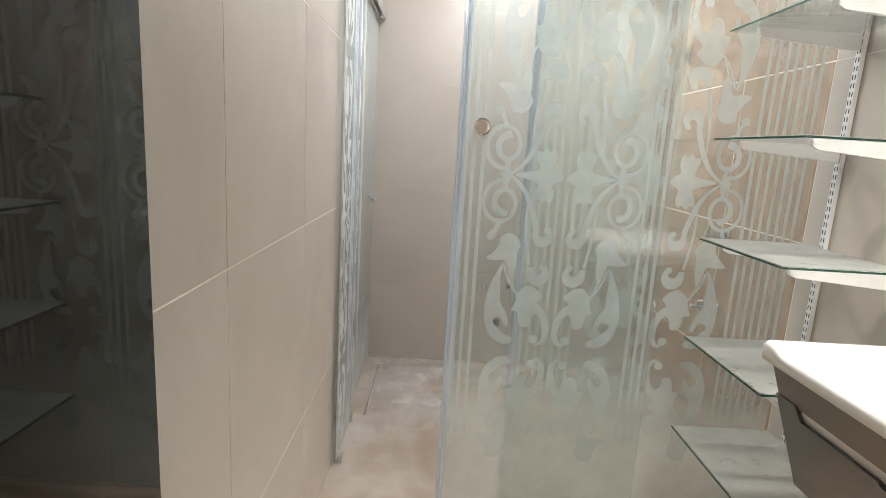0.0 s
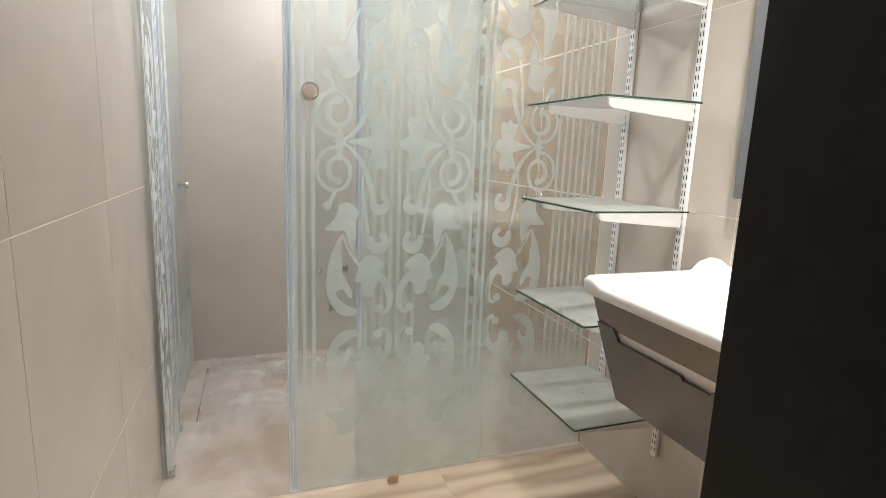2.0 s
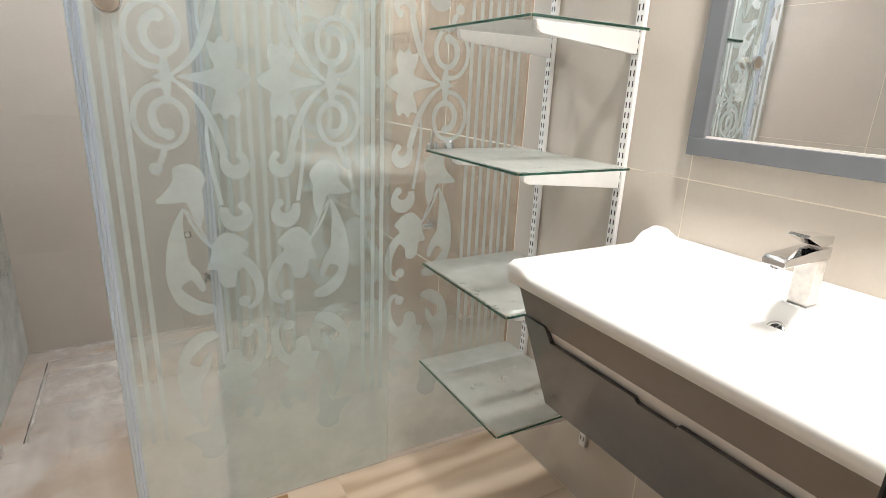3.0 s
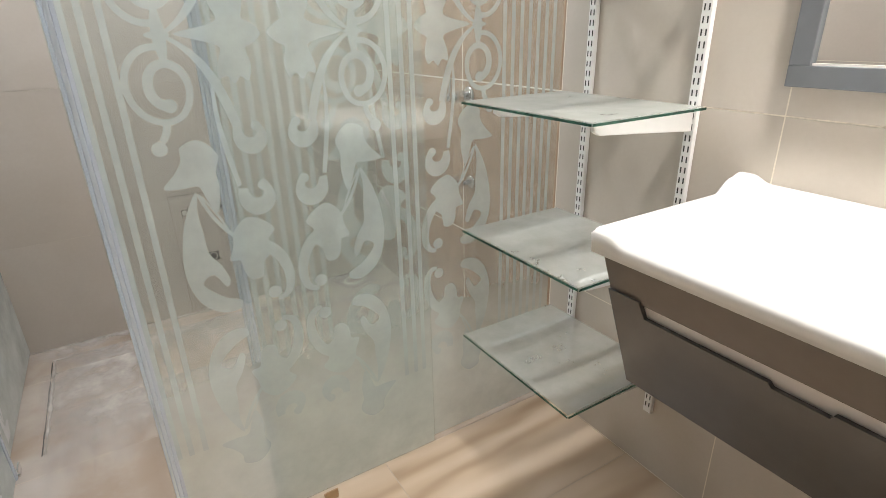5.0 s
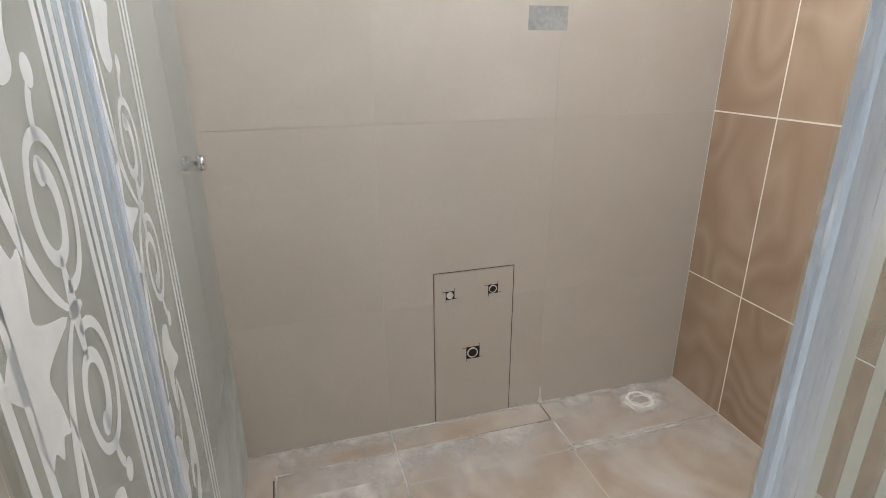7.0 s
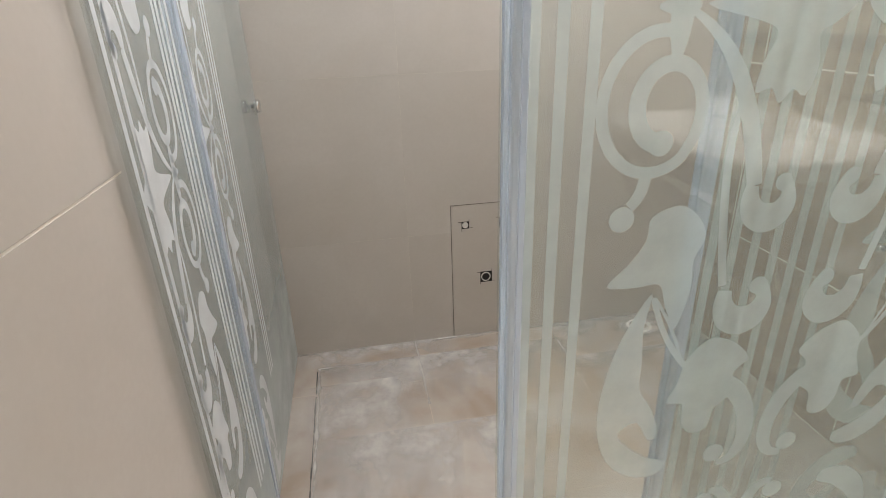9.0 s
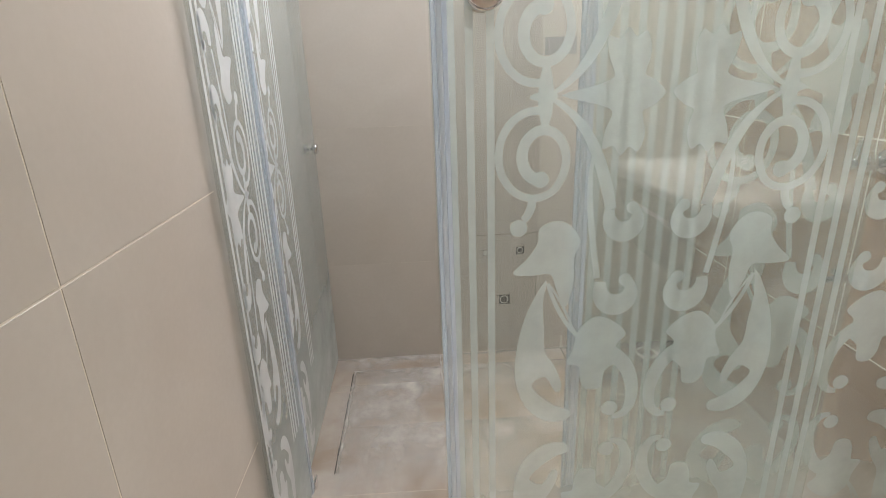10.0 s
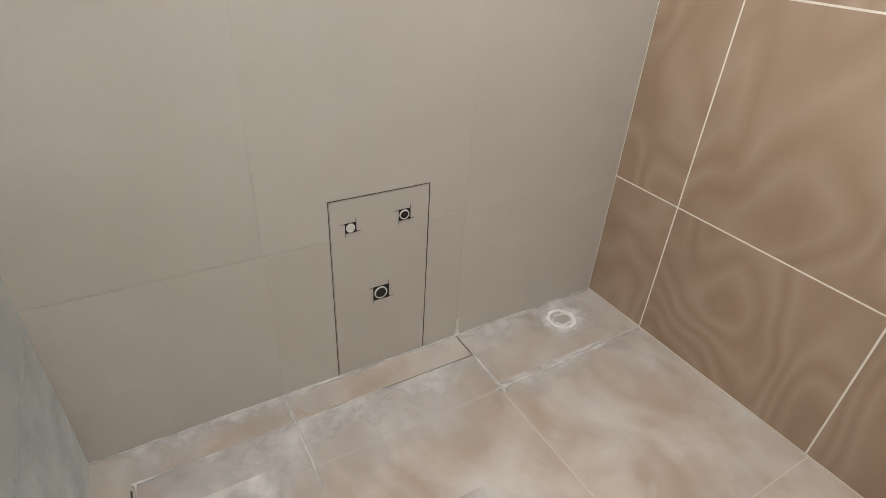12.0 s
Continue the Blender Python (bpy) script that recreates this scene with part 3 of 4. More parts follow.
def pane_ornament(a0, a1, put, inner_lines, stripes, z_top, centre_z, low, single=None):
    """Two mirrored columns about the pane's axis and stripes at both edges; put(a, z) places a point on the pane."""
    bm = bmesh.new()
    mid = (a0 + a1) / 2
    if single is not None:
        ornament_column(bm, lambda u, v: put(a0 + single + 0.74 * u, min(z_top - 0.01, max(0.05, centre_z + v))), low - centre_z, z_top - centre_z)
        for d in stripes:
            ribbon(bm, [(a0 + d, low), (a0 + d, z_top - 0.01)], [0.011, 0.011], put)
        return bm
    for s in (1, -1):
        ornament_column(bm, lambda u, v, s=s: put(mid + s * u, min(z_top - 0.01, max(0.05, centre_z + v))), low - centre_z, z_top - centre_z)
        for d in stripes:
            a = a0 + d if s < 0 else a1 - d
            ribbon(bm, [(a, low), (a, z_top - 0.01)], [0.012, 0.012], put)
    for d in inner_lines:
        ribbon(bm, [(mid + d, low), (mid + d, z_top - 0.01)], [0.004, 0.004], put)
    return bm


def shower_pane(name, label, axis, place, a0, a1, z0, z1, out, stripes, inner_lines, centre_z, edge_profile=(), single=None):
    """A glass pane across x (axis 'x', at y = place) or along y (axis 'y', at x = place)."""
    ext = lambda p0, p1, q0, q1, r0, r1: (p0, p1, q0, q1, r0, r1) if axis == "x" else (q0, q1, p0, p1, r0, r1)
    ob = thing(name, label, "shower panel", (*((a0 + a1) / 2, place)[:: 1 if axis == "x" else -1], z0))
    g = part("glass", box(*ext(a0, a1, place - 0.003, place + 0.003, z0, z1), bevel=0.0006), GLASS, ob)
    g.visible_shadow = False
    side = place + out * 0.0050
    put = (lambda a, z: (a, side, z)) if axis == "x" else (lambda a, z: (side, a, z))
    part("etched_ornament", pane_ornament(a0, a1, put, inner_lines, stripes, z1, centre_z, 0.30, single), ETCH if single is None else ETCH_LIT, ob, "frosted white scrolls, flowers and stripes")
    back = place + out * 0.0038
    bm = bmesh.new()
    pb = (lambda a, z: (a, back, z)) if axis == "x" else (lambda a, z: (back, a, z))
    bm.faces.new([bm.verts.new(pb(a, z)) for a, z in ((a0 + 0.004, z0 + 0.004), (a1 - 0.004, z0 + 0.004), (a1 - 0.004, z1 - 0.004), (a0 + 0.004, z1 - 0.004))])
    part("frosted_skin", bm, HAZE if single is None else LIMESCALE_GLARE, ob, "milky frosting fading upwards from the foot")
    for e in edge_profile:
        w = 0.012
        bm = box(*ext(e - 0.005, e + 0.005, place - 0.0085, place + 0.0085, z0, z1), bevel=0.003, segments=2)
        box(*ext(e - w, e - 0.005, place - 0.0030, place + 0.0030, z0, z1), bevel=0.0012, bm=bm)
        box(*ext(e + 0.005, e + w, place - 0.0062, place - 0.0042, z0, z1), bevel=0.0006, bm=bm)
        box(*ext(e + 0.005, e + w, place + 0.0062, place + 0.0082, z0, z1), bevel=0.0006, bm=bm)
        s = part("seal", bm, SEAL, ob, "translucent plastic edge seal")
        s.visible_shadow = False
    return ob


SEVEN = [0.035 + 0.0285 * k for k in range(7)]
THREE = [0.030, 0.057, 0.088]
Z_GLASS = 2.40
fixed_front = shower_pane("fixed_shower_screen", "fixed clear glass shower screen with frosted scroll ornament", "x", Y_GLASS + 0.012, 0.742, 1.704, 0.012, Z_GLASS, -1, SEVEN, (), 1.236, (0.754,))
slide_front = shower_pane("sliding_shower_door", "sliding clear glass shower door with frosted scrolls, half open", "x", Y_GLASS - 0.012, 0.512, 1.236, 0.015, Z_GLASS, -1, THREE, (), 1.228, (0.526,))
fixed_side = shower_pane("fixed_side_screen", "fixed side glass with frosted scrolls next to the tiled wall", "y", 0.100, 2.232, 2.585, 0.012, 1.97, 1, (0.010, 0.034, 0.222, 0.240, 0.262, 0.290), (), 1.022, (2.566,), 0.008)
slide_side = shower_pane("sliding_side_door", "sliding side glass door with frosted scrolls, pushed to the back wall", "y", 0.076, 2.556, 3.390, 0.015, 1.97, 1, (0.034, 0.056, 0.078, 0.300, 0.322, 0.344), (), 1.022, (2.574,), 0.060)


def knob(parent, x, y, z, nx, ny, size=1.0, mat=STEEL, label="round brushed steel knob"):
    """A round brushed knob through the glass."""
    d = Vector((nx, ny, 0))
    m = Matrix.Translation((x, y, z)) @ d.to_track_quat("Z", "Y").to_matrix().to_4x4()
    prof = [(0.006, 0.003), (0.006, 0.012), (0.017, 0.014), (0.020, 0.018), (0.020, 0.030), (0.0175, 0.034), (0.010, 0.0335)]
    prof = [(r * size, 0.003 + (h - 0.003) * (1.0 if size > 1.1 else 0.85)) for r, h in prof]
    part("knob", lathe(prof, m), mat, parent, label, True)
    part("knob", lathe(prof, m @ pose(0, 0, 0, 180)), mat, parent, label, True)


part("cut_edge", box(0.0972, 0.1028, 2.5852, 2.5862, 0.014, 1.968), EDGE, fixed_side, "green cut glass edge")
knob(slide_front, 0.590, Y_GLASS - 0.012, 1.374, 0, -1, 1.25)
part("knob_rim", lathe([(0.0235, 0.018), (0.0275, 0.020), (0.0275, 0.031), (0.0235, 0.033)], Matrix.Translation((0.590, Y_GLASS - 0.012, 1.374)) @ pose(0, 0, 0, 90), 32, True), CHROME, slide_front, "polished chrome rim", True)
knob(slide_side, 0.076, 3.300, 0.990, 1, 0, 1.0, CHROME, "round chrome knob")

# ---- rails and floor clips ----
side_rail = thing("side_rail", "aluminium sliding rail with a black end cap", "rail", (0.10, 2.7, 1.97))
bm = prism([(0.089, 1.975), (0.094, 1.975), (0.094, 2.008), (0.112, 2.008), (0.112, 1.975), (0.117, 1.975), (0.117, 2.022), (0.089, 2.022)], "y", 2.03, 3.394)
part("track", bm, ALU, side_rail)
part("end_cap", box(0.091, 0.115, 2.022, 2.042, 1.986, 2.018, 0.005, 2), RUBBER, side_rail, "black plastic end cap")
for ry in (2.74, 3.32):
    m = Matrix.Translation((0.103, ry, 1.978)) @ pose(0, 0, 0, 0, 90)
    part("roller", lathe([(0.004, -0.012), (0.012, -0.010), (0.012, 0.010), (0.004, 0.012)], m, 20), CHROME, side_rail)
front_rail = thing("front_rail", "aluminium sliding rail above the front glass", "rail", (1.1, Y_GLASS, Z_GLASS))
part("track", prism([(Y_GLASS - 0.035, Z_GLASS - 0.005), (Y_GLASS - 0.035, Z_GLASS + 0.045), (Y_GLASS + 0.032, Z_GLASS + 0.045), (Y_GLASS + 0.032, Z_GLASS - 0.005)], "x", 0.092, 1.704, 0.002), ALU, front_rail)


def floor_clip(x, y, mat, along):
    ob = thing("floor_clip", "small floor guide clip at the foot of the glass", "clip", (x, y, 0), group="glass floor clips")
    w, d = (0.018, 0.013) if along == "x" else (0.013, 0.018)
    part("base", box(x - w, x + w, y - d, y + d, 0.0, 0.010, 0.002), mat, ob)
    if along == "x":
        part("lug", box(x - w, x + w, y - d, y - d + 0.005, 0.010, 0.032, 0.001), mat, ob)
    else:
        part("lug", box(x + w - 0.005, x + w, y - d, y + d, 0.010, 0.032, 0.001), mat, ob)


floor_clip(0.880, Y_GLASS - 0.032, TAN, "x")
floor_clip(0.098, 2.610, CHROME, "y")
floor_clip(0.112, 2.27, CHROME, "y")

# ---- vanity ----
VY0, VY1 = 0.730, 1.474
front_x = lambda z: 1.292 + (0.842 - z) * 0.362
vanity = thing("vanity_cabinet", "dark grey lacquered wall-hung vanity with a slanted drawer front", "vanity", (1.55, 1.09, 0.515))
part("body", prism([(front_x(0.842) + 0.02, 0.842), (front_x(0.515) + 0.02, 0.515), (1.707, 0.515), (1.707, 0.842)], "y", VY0, VY1, 0.001), INNER, vanity, "pale inner carcass")
part("fascia", prism([(front_x(0.842), 0.842), (front_x(0.754), 0.754), (front_x(0.754) + 0.019, 0.754), (front_x(0.842) + 0.019, 0.842)], "y", VY0, VY1 + 0.001, 0.0012), TAUPE, vanity, "taupe top fascia")
part("side_panel", prism([(front_x(0.842) + 0.0195, 0.8415), (front_x(0.515) + 0.0195, 0.5155), (1.707, 0.5155), (1.707, 0.8415)], "y", VY1 + 0.0005, VY1 + 0.003), TAUPE, vanity)
# drawer front with the long hand hold cut into its top edge
edge = [(VY1 + 0.001, 0.762), (1.404, 0.762), (1.397, 0.726), (1.172, 0.726), (1.167, 0.717), (1.087, 0.717), (1.082, 0.726), (0.808, 0.726), (0.800, 0.762), (VY0, 0.762), (VY0, 0.516), (VY1 + 0.001, 0.516)]
bm = bmesh.new()
fr = [bm.verts.new((front_x(z) - 0.006, y, z)) for y, z in edge]
bk = [bm.verts.new((front_x(z) + 0.0050, y, z)) for y, z in edge]
bm.faces.new(fr)
bm.faces.new(bk[::-1])
for k in range(len(edge)):
    bm.faces.new((fr[k - 1], fr[k], bk[k], bk[k - 1]))
bmesh.ops.recalc_face_normals(bm, faces=bm.faces)
bmesh.ops.bevel(bm, geom=bm.edges[:], offset=0.0012, segments=2, affect="EDGES", profile=0.5)
drawer = part("drawer_front", bm, LACQUER, vanity, "glossy dark grey drawer front with a cut hand hold")

strip = [(front_x(0.7535) + 0.006, 0.7535), (front_x(0.712) + 0.006, 0.712), (front_x(0.712) + 0.0165, 0.712), (front_x(0.7535) + 0.0165, 0.7535)]
part("grip_strip", prism(strip, "y", VY0 + 0.004, 1.400), INNER, drawer, "pale strip behind the hand hold")

# ceramic basin: a smooth height field with a raised rim, back upstand and sunken bowl
washbasin = thing("washbasin", "glossy white ceramic washbasin on the grey vanity", "basin", (1.49, 1.09, 0.842))
BX0, BX1, BY0, BY1 = 1.272, 1.707, 0.724, 1.490


def sstep(a, b, x):
    x = min(1, max(0, (x - a) / (b - a)))
    return x * x * (3 - 2 * x)


def basin_height(x, y):
    z = 0.893
    side = min(y - BY0, BY1 - y)
    inner = sstep(0.035, 0.075, side)
    z -= 0.014 * inner * (1 - sstep(0.0, 0.3, 0))
    z += 0.036 * sstep(1.668, 1.698, x) * 1.0 + 0.028 * (1 - sstep(0.03, 0.07, side)) * sstep(1.625, 1.668, x) * (1 - sstep(1.668, 1.698, x))
    dx, dy = abs(x - 1.462) / 0.165, abs(y - 1.10) / 0.300
    d = (dx ** 4 + dy ** 4) ** 0.25
    z -= 0.075 * (1 - sstep(0.62, 1.02, d))
    edge_d = min(x - BX0, side)
    z -= 0.012 * (1 - sstep(0.0, 0.012, edge_d)) ** 2
    return z


def spaced(a, b, n, fine=0.015, m=5):
    inner = [a + fine + (b - a - 2 * fine) * k / n for k in range(n + 1)]
    return [a + fine * k / m for k in range(m)] + inner + [b - fine + fine * (k + 1) / m for k in range(m)]


bm = bmesh.new()
xs, ys = spaced(BX0, BX1, 46), spaced(BY0, BY1, 74)
grid = [[bm.verts.new((x, y, basin_height(x, y))) for y in ys] for x in xs]
for i in range(len(xs) - 1):
    for j in range(len(ys) - 1):
        bm.faces.new((grid[i][j], grid[i + 1][j], grid[i + 1][j + 1], grid[i][j + 1]))
rim = [grid[i][0] for i in range(len(xs))] + [grid[-1][j] for j in range(1, len(ys))] + [grid[i][-1] for i in range(len(xs) - 2, -1, -1)] + [grid[0][j] for j in range(len(ys) - 2, 0, -1)]
low = [bm.verts.new((v.co.x + (0.004 if v.co.x < 1.4 else 0), v.co.y, 0.8425)) for v in rim]
for k in range(len(rim)):
    bm.faces.new((rim[k - 1], rim[k], low[k], low[k - 1]))
bm.faces.new(low)
part("bowl", bm, CERAMIC, washbasin, smooth=True)
m = Matrix.Translation((1.592, 1.100, basin_height(1.592, 1.100) + 0.006)) @ pose(-0.005, 0, 0, 0, -42)
overflow = part("overflow_ring", lathe([(0.010, 0.000), (0.0165, 0.000), (0.0165, 0.004), (0.0135, 0.006), (0.010, 0.004)], m, 24, True), CHROME, washbasin, "chrome overflow ring", True)
part("overflow_hole", lathe([(0.002, 0.0035), (0.0099, 0.0035), (0.0099, 0.004), (0.002, 0.004)], m, 20), SLOT, overflow)
for a in (90, 210, 330):
    part("overflow_spoke", box(0.0, 0.010, -0.0013, 0.0013, 0.004, 0.0052), CHROME, overflow).matrix_basis = m @ pose(0, 0, 0, 0, 0, a)
m = Matrix.Translation((1.462, 1.100, basin_height(1.462, 1.100) + 0.001))
part("drain", lathe([(0.004, 0.006), (0.020, 0.006), (0.031, 0.002), (0.032, 0.0)], m, 28), CHROME, washbasin, "chrome basin waste", True)

faucet = thing("basin_tap", "square chrome mixer tap with packaging film still on", "tap", (1.650, 1.098, 0.875))
FZ, FY = basin_height(1.645, 1.098) - 0.001, 1.098
part("base_plate", box(1.625, 1.671, FY - 0.023, FY + 0.023, FZ, FZ + 0.004, 0.001), CHROME, faucet)
part("column", box(1.630, 1.666, FY - 0.018, FY + 0.018, FZ + 0.004, FZ + 0.090, 0.003, 2), TAPED, faucet, "column wrapped in cloudy film")
spout = part("spout", prism([(1.667, FZ + 0.090), (1.667, FZ + 0.113), (1.535, FZ + 0.106), (1.524, FZ + 0.100), (1.524, FZ + 0.090), (1.600, FZ + 0.090)], "y", FY - 0.020, FY + 0.020, 0.002), CHROME, faucet)
part("aerator", lathe([(0.006, -0.012), (0.010, -0.012), (0.010, 0.002), (0.006, 0.002)], Matrix.Translation((1.540, FY, FZ + 0.090)), 20), CHROME, spout, "", True)
part("lever", prism([(1.669, FZ + 0.116), (1.669, FZ + 0.132), (1.590, FZ + 0.140), (1.582, FZ + 0.136), (1.630, FZ + 0.116)], "y", FY - 0.018, FY + 0.018, 0.002), CHROME, faucet)

TAP_Y = 2.512
shower_tap = thing("shower_tap", "small chrome tap sticking out of the brown tiled wall", "tap", (1.66, TAP_Y, 0.68))
m = Matrix.Translation((1.709, TAP_Y, 0.680)) @ pose(0, 0, 0, 0, -90)
part("flange", lathe([(0.008, 0.0), (0.026, 0.0), (0.025, 0.006), (0.012, 0.010)], m, 24), CHROME, shower_tap, "", True)
part("body", lathe([(0.010, 0.008), (0.011, 0.05), (0.014, 0.055), (0.014, 0.085), (0.010, 0.09), (0.010, 0.115), (0.006, 0.118)], m, 24), CHROME, shower_tap, "", True)
part("handle", box(1.615, 1.650, TAP_Y - 0.008, TAP_Y + 0.008, 0.694, 0.712, 0.003, 2), CHROME, shower_tap)
shower_mixer = thing("shower_mixer", "chrome shower mixer with a lever on the brown tiled wall", "tap", (1.66, TAP_Y + 0.01, 1.0))
m = Matrix.Translation((1.709, TAP_Y + 0.010, 1.000)) @ pose(0, 0, 0, 0, -90)
part("flange", lathe([(0.010, 0.0), (0.034, 0.0), (0.034, 0.005), (0.028, 0.010), (0.016, 0.012)], m, 28), CHROME, shower_mixer, "", True)
part("body", lathe([(0.016, 0.010), (0.017, 0.030), (0.021, 0.033), (0.021, 0.072), (0.018, 0.076), (0.012, 0.080)], m, 28), CHROME, shower_mixer, "", True)
part("cap", lathe([(0.012, 0.078), (0.016, 0.080), (0.016, 0.096), (0.012, 0.100), (0.004, 0.101)], m, 28), CHROME, shower_mixer, "", True)
part("lever", prism([(1.618, 1.012), (1.628, 1.012), (1.640, 1.066), (1.634, 1.070), (1.624, 1.066)], "y", TAP_Y + 0.003, TAP_Y + 0.017, 0.002), CHROME, shower_mixer)

# ---- mirror ----
mirror = thing("wall_mirror", "wall mirror in a flat blue-grey frame over the basin", "mirror", (1.69, 1.06, 1.105))
MY0, MY1, MZ0, MZ1, FW = 0.740, 1.422, 1.110, 1.83, 0.039
for name, e in (("frame_rail", (MY0, MY1, MZ0, MZ0 + FW)), ("frame_rail", (MY0, MY1, MZ1 - FW, MZ1)), ("frame_stile", (MY0, MY0 + FW, MZ0 + FW, MZ1 - FW)), ("frame_stile", (MY1 - FW, MY1, MZ0 + FW, MZ1 - FW))):
    part(name, box(1.688, 1.7085, *e, 0.0012), MIRRORFRAME, mirror)
part("mirror_glass", box(1.698, 1.7075, MY0 + FW, MY1 - FW, MZ0 + FW, MZ1 - FW), MIRROR, mirror, "silvered mirror glass")
part("bead", box(1.694, 1.698, MY0 + FW, MY1 - FW, MZ0 + FW, MZ0 + FW + 0.004), INNER, mirror, "pale inner bead")

# ---- glass shelving on slotted uprights ----
for sy in (1.612, 1.935):
    up = thing("shelf_upright", "white slotted steel shelf upright fixed to the tiled wall", "shelf upright", (1.69, sy, 0.21), group="shelf uprights")
    bm = box(1.6945, 1.7085, sy - 0.0125, sy + 0.0125, 0.205, 2.42, 0.0015)
    part("channel", bm, WHITEMETAL, up)
    bm = bmesh.new()
    z = 0.225
    while z < 2.40:
        for dy in (-0.0055, 0.0055):
            box(1.6938, 1.6950, sy + dy - 0.0016, sy + dy + 0.0016, z, z + 0.014, bm=bm)
        z += 0.025
    tagged(part("perforation", bm, SLOT, up, "dark paired slots"), kind="stuff")
SHELVES = (0.368, 0.705, 1.052, 1.380, 1.710, 2.050)
for zs in SHELVES:
    sh = thing("glass_shelf", "clear green-edged glass shelf on white brackets", "shelf", (1.52, 1.78, zs), group="glass shelves")
    g = part("glass", box(1.345, 1.693, 1.577, 2.022, zs - 0.003, zs + 0.003, 0.0006), GLASS, sh)
    g.visible_shadow = False
    bm = box(1.3435, 1.3445, 1.578, 2.021, zs - 0.0028, zs + 0.0028)
    box(1.346, 1.692, 1.5755, 1.5765, zs - 0.0028, zs + 0.0028, bm=bm)
    part("edge", bm, EDGE, g, "dark green cut edge")
    dust = bmesh.new()
    dust.faces.new([dust.verts.new(p) for p in ((1.348, 1.580, zs + 0.0045), (1.690, 1.580, zs + 0.0045), (1.690, 2.019, zs + 0.0045), (1.348, 2.019, zs + 0.0045))])
    part("dust", dust, HAZE_SHELF, g, "thin dusty bloom")
    for sy in (1.612, 1.935):
        br = thing("shelf_bracket", "white tapered steel shelf bracket", "bracket", (1.6, sy, zs - 0.03), group="shelf brackets")
        part("arm", prism([(1.694, zs - 0.0035), (1.694, zs - 0.054), (1.400, zs - 0.030), (1.385, zs - 0.022), (1.382, zs - 0.0035)], "y", sy - 0.006, sy + 0.006, 0.0015), WHITEMETAL, br)
        part("tip", lathe([(0.002, -0.0075), (0.008, -0.0075), (0.008, 0.0075), (0.002, 0.0075)], Matrix.Translation((1.394, sy, zs - 0.0125)) @ pose(0, 0, 0, 90), 16), WHITEMETAL, br)

# ---- plumbing access panel and wall openings ----
access = thing("access_panel", "beige tile panel cut round the pipe stubs, with dark gaps", "panel", (0.86, Y_BACK, 0))
PX0, PX1, PZ1 = 0.713, 0.994, 0.574
part("panel", box(PX0 + 0.003, PX1 - 0.003, Y_BACK - 0.0015, Y_BACK + T, 0.002, PZ1 - 0.003), BEIGE, access)
for e in ((PX0 - 0.0004, PX0 + 0.0008, 0.002, PZ1), (PX1 - 0.0008, PX1 + 0.0004, 0.002, PZ1), (PX0 + 0.0008, PX1 - 0.0008, PZ1 - 0.0007, PZ1 + 0.0004)):
    part("gap", box(e[0], e[1], Y_BACK - 0.0022, Y_BACK + 0.002, e[2], e[3]), GAP, access, "dark open gap")


def pipe_stub(x, z, r, bright):
    ob = thing("pipe_stub", "round pipe opening in a roughly cut square hole", "pipe", (x, Y_BACK, z), group="pipe openings")
    # near-black plate and disc paint in the shade inside the opening
    part("cutout", box(x - r * 1.15, x + r * 1.15, Y_BACK - 0.0026, Y_BACK - 0.0017, z - r * 1.1, z + r * 1.1), CRACK, ob, "dark ragged cut-out")
    m = Matrix.Translation((x - r * 0.1, Y_BACK - 0.0026, z + r * 0.05)) @ pose(0, 0, 0, 90)
    pipe = part("pipe", lathe([(r * 0.74, 0.0), (r * 0.92, 0.0), (r * 0.92, 0.003), (r * 0.74, 0.003)], m, 24, True), CEMENT, ob, "pale plastic pipe rim")
    part("bore", lathe([(r * 0.1, 0.0012), (r * 0.74, 0.0012), (r * 0.74, 0.002), (r * 0.1, 0.002)], m, 24), CEMENT if bright else CRACK, pipe)
    for k, (dx, dz) in enumerate(((-1.1, 1.0), (1.1, 1.0), (1.1, -1.0), (-1.1, -1.0))):
        if k % 2:
            bm = box(x + dx * r - 0.0007, x + dx * r + 0.0007, Y_BACK - 0.0021, Y_BACK - 0.0016, z + dz * r - 0.012, z + dz * r + 0.012)
        else:
            bm = box(x + dx * r - 0.014, x + dx * r + 0.014, Y_BACK - 0.0021, Y_BACK - 0.0016, z + dz * r - 0.0007, z + dz * r + 0.0007)
        part("saw_cut", bm, CRACK, ob, "thin overrun saw cut")


pipe_stub(0.769, 0.492, 0.013, True)
pipe_stub(0.920, 0.497, 0.015, False)
pipe_stub(0.851, 0.264, 0.021, False)
BOX = (1.008, 1.134, 1.302, 1.368)
recess = thing("mixer_recess", "grey cement recess cut into the wall tiles", "recess", (1.09, Y_BACK, 1.305))
part("bed", box(BOX[0], BOX[1], Y_BACK + 0.0004, Y_BACK + 0.02, BOX[2], BOX[3]), CEMENT_GREY, recess)

plug = thing("plugged_hole", "filled round hole in the wall tile", "plug", (0.25, Y_BACK, 2.28))
m = Matrix.Translation((0.25, Y_BACK - 0.0006, 2.28)) @ pose(0, 0, 0, 90)
part("filler", lathe([(0.018, 0.0), (0.024, 0.0), (0.023, 0.0012), (0.018, 0.0012)], m, 24, True), CEMENT, plug)

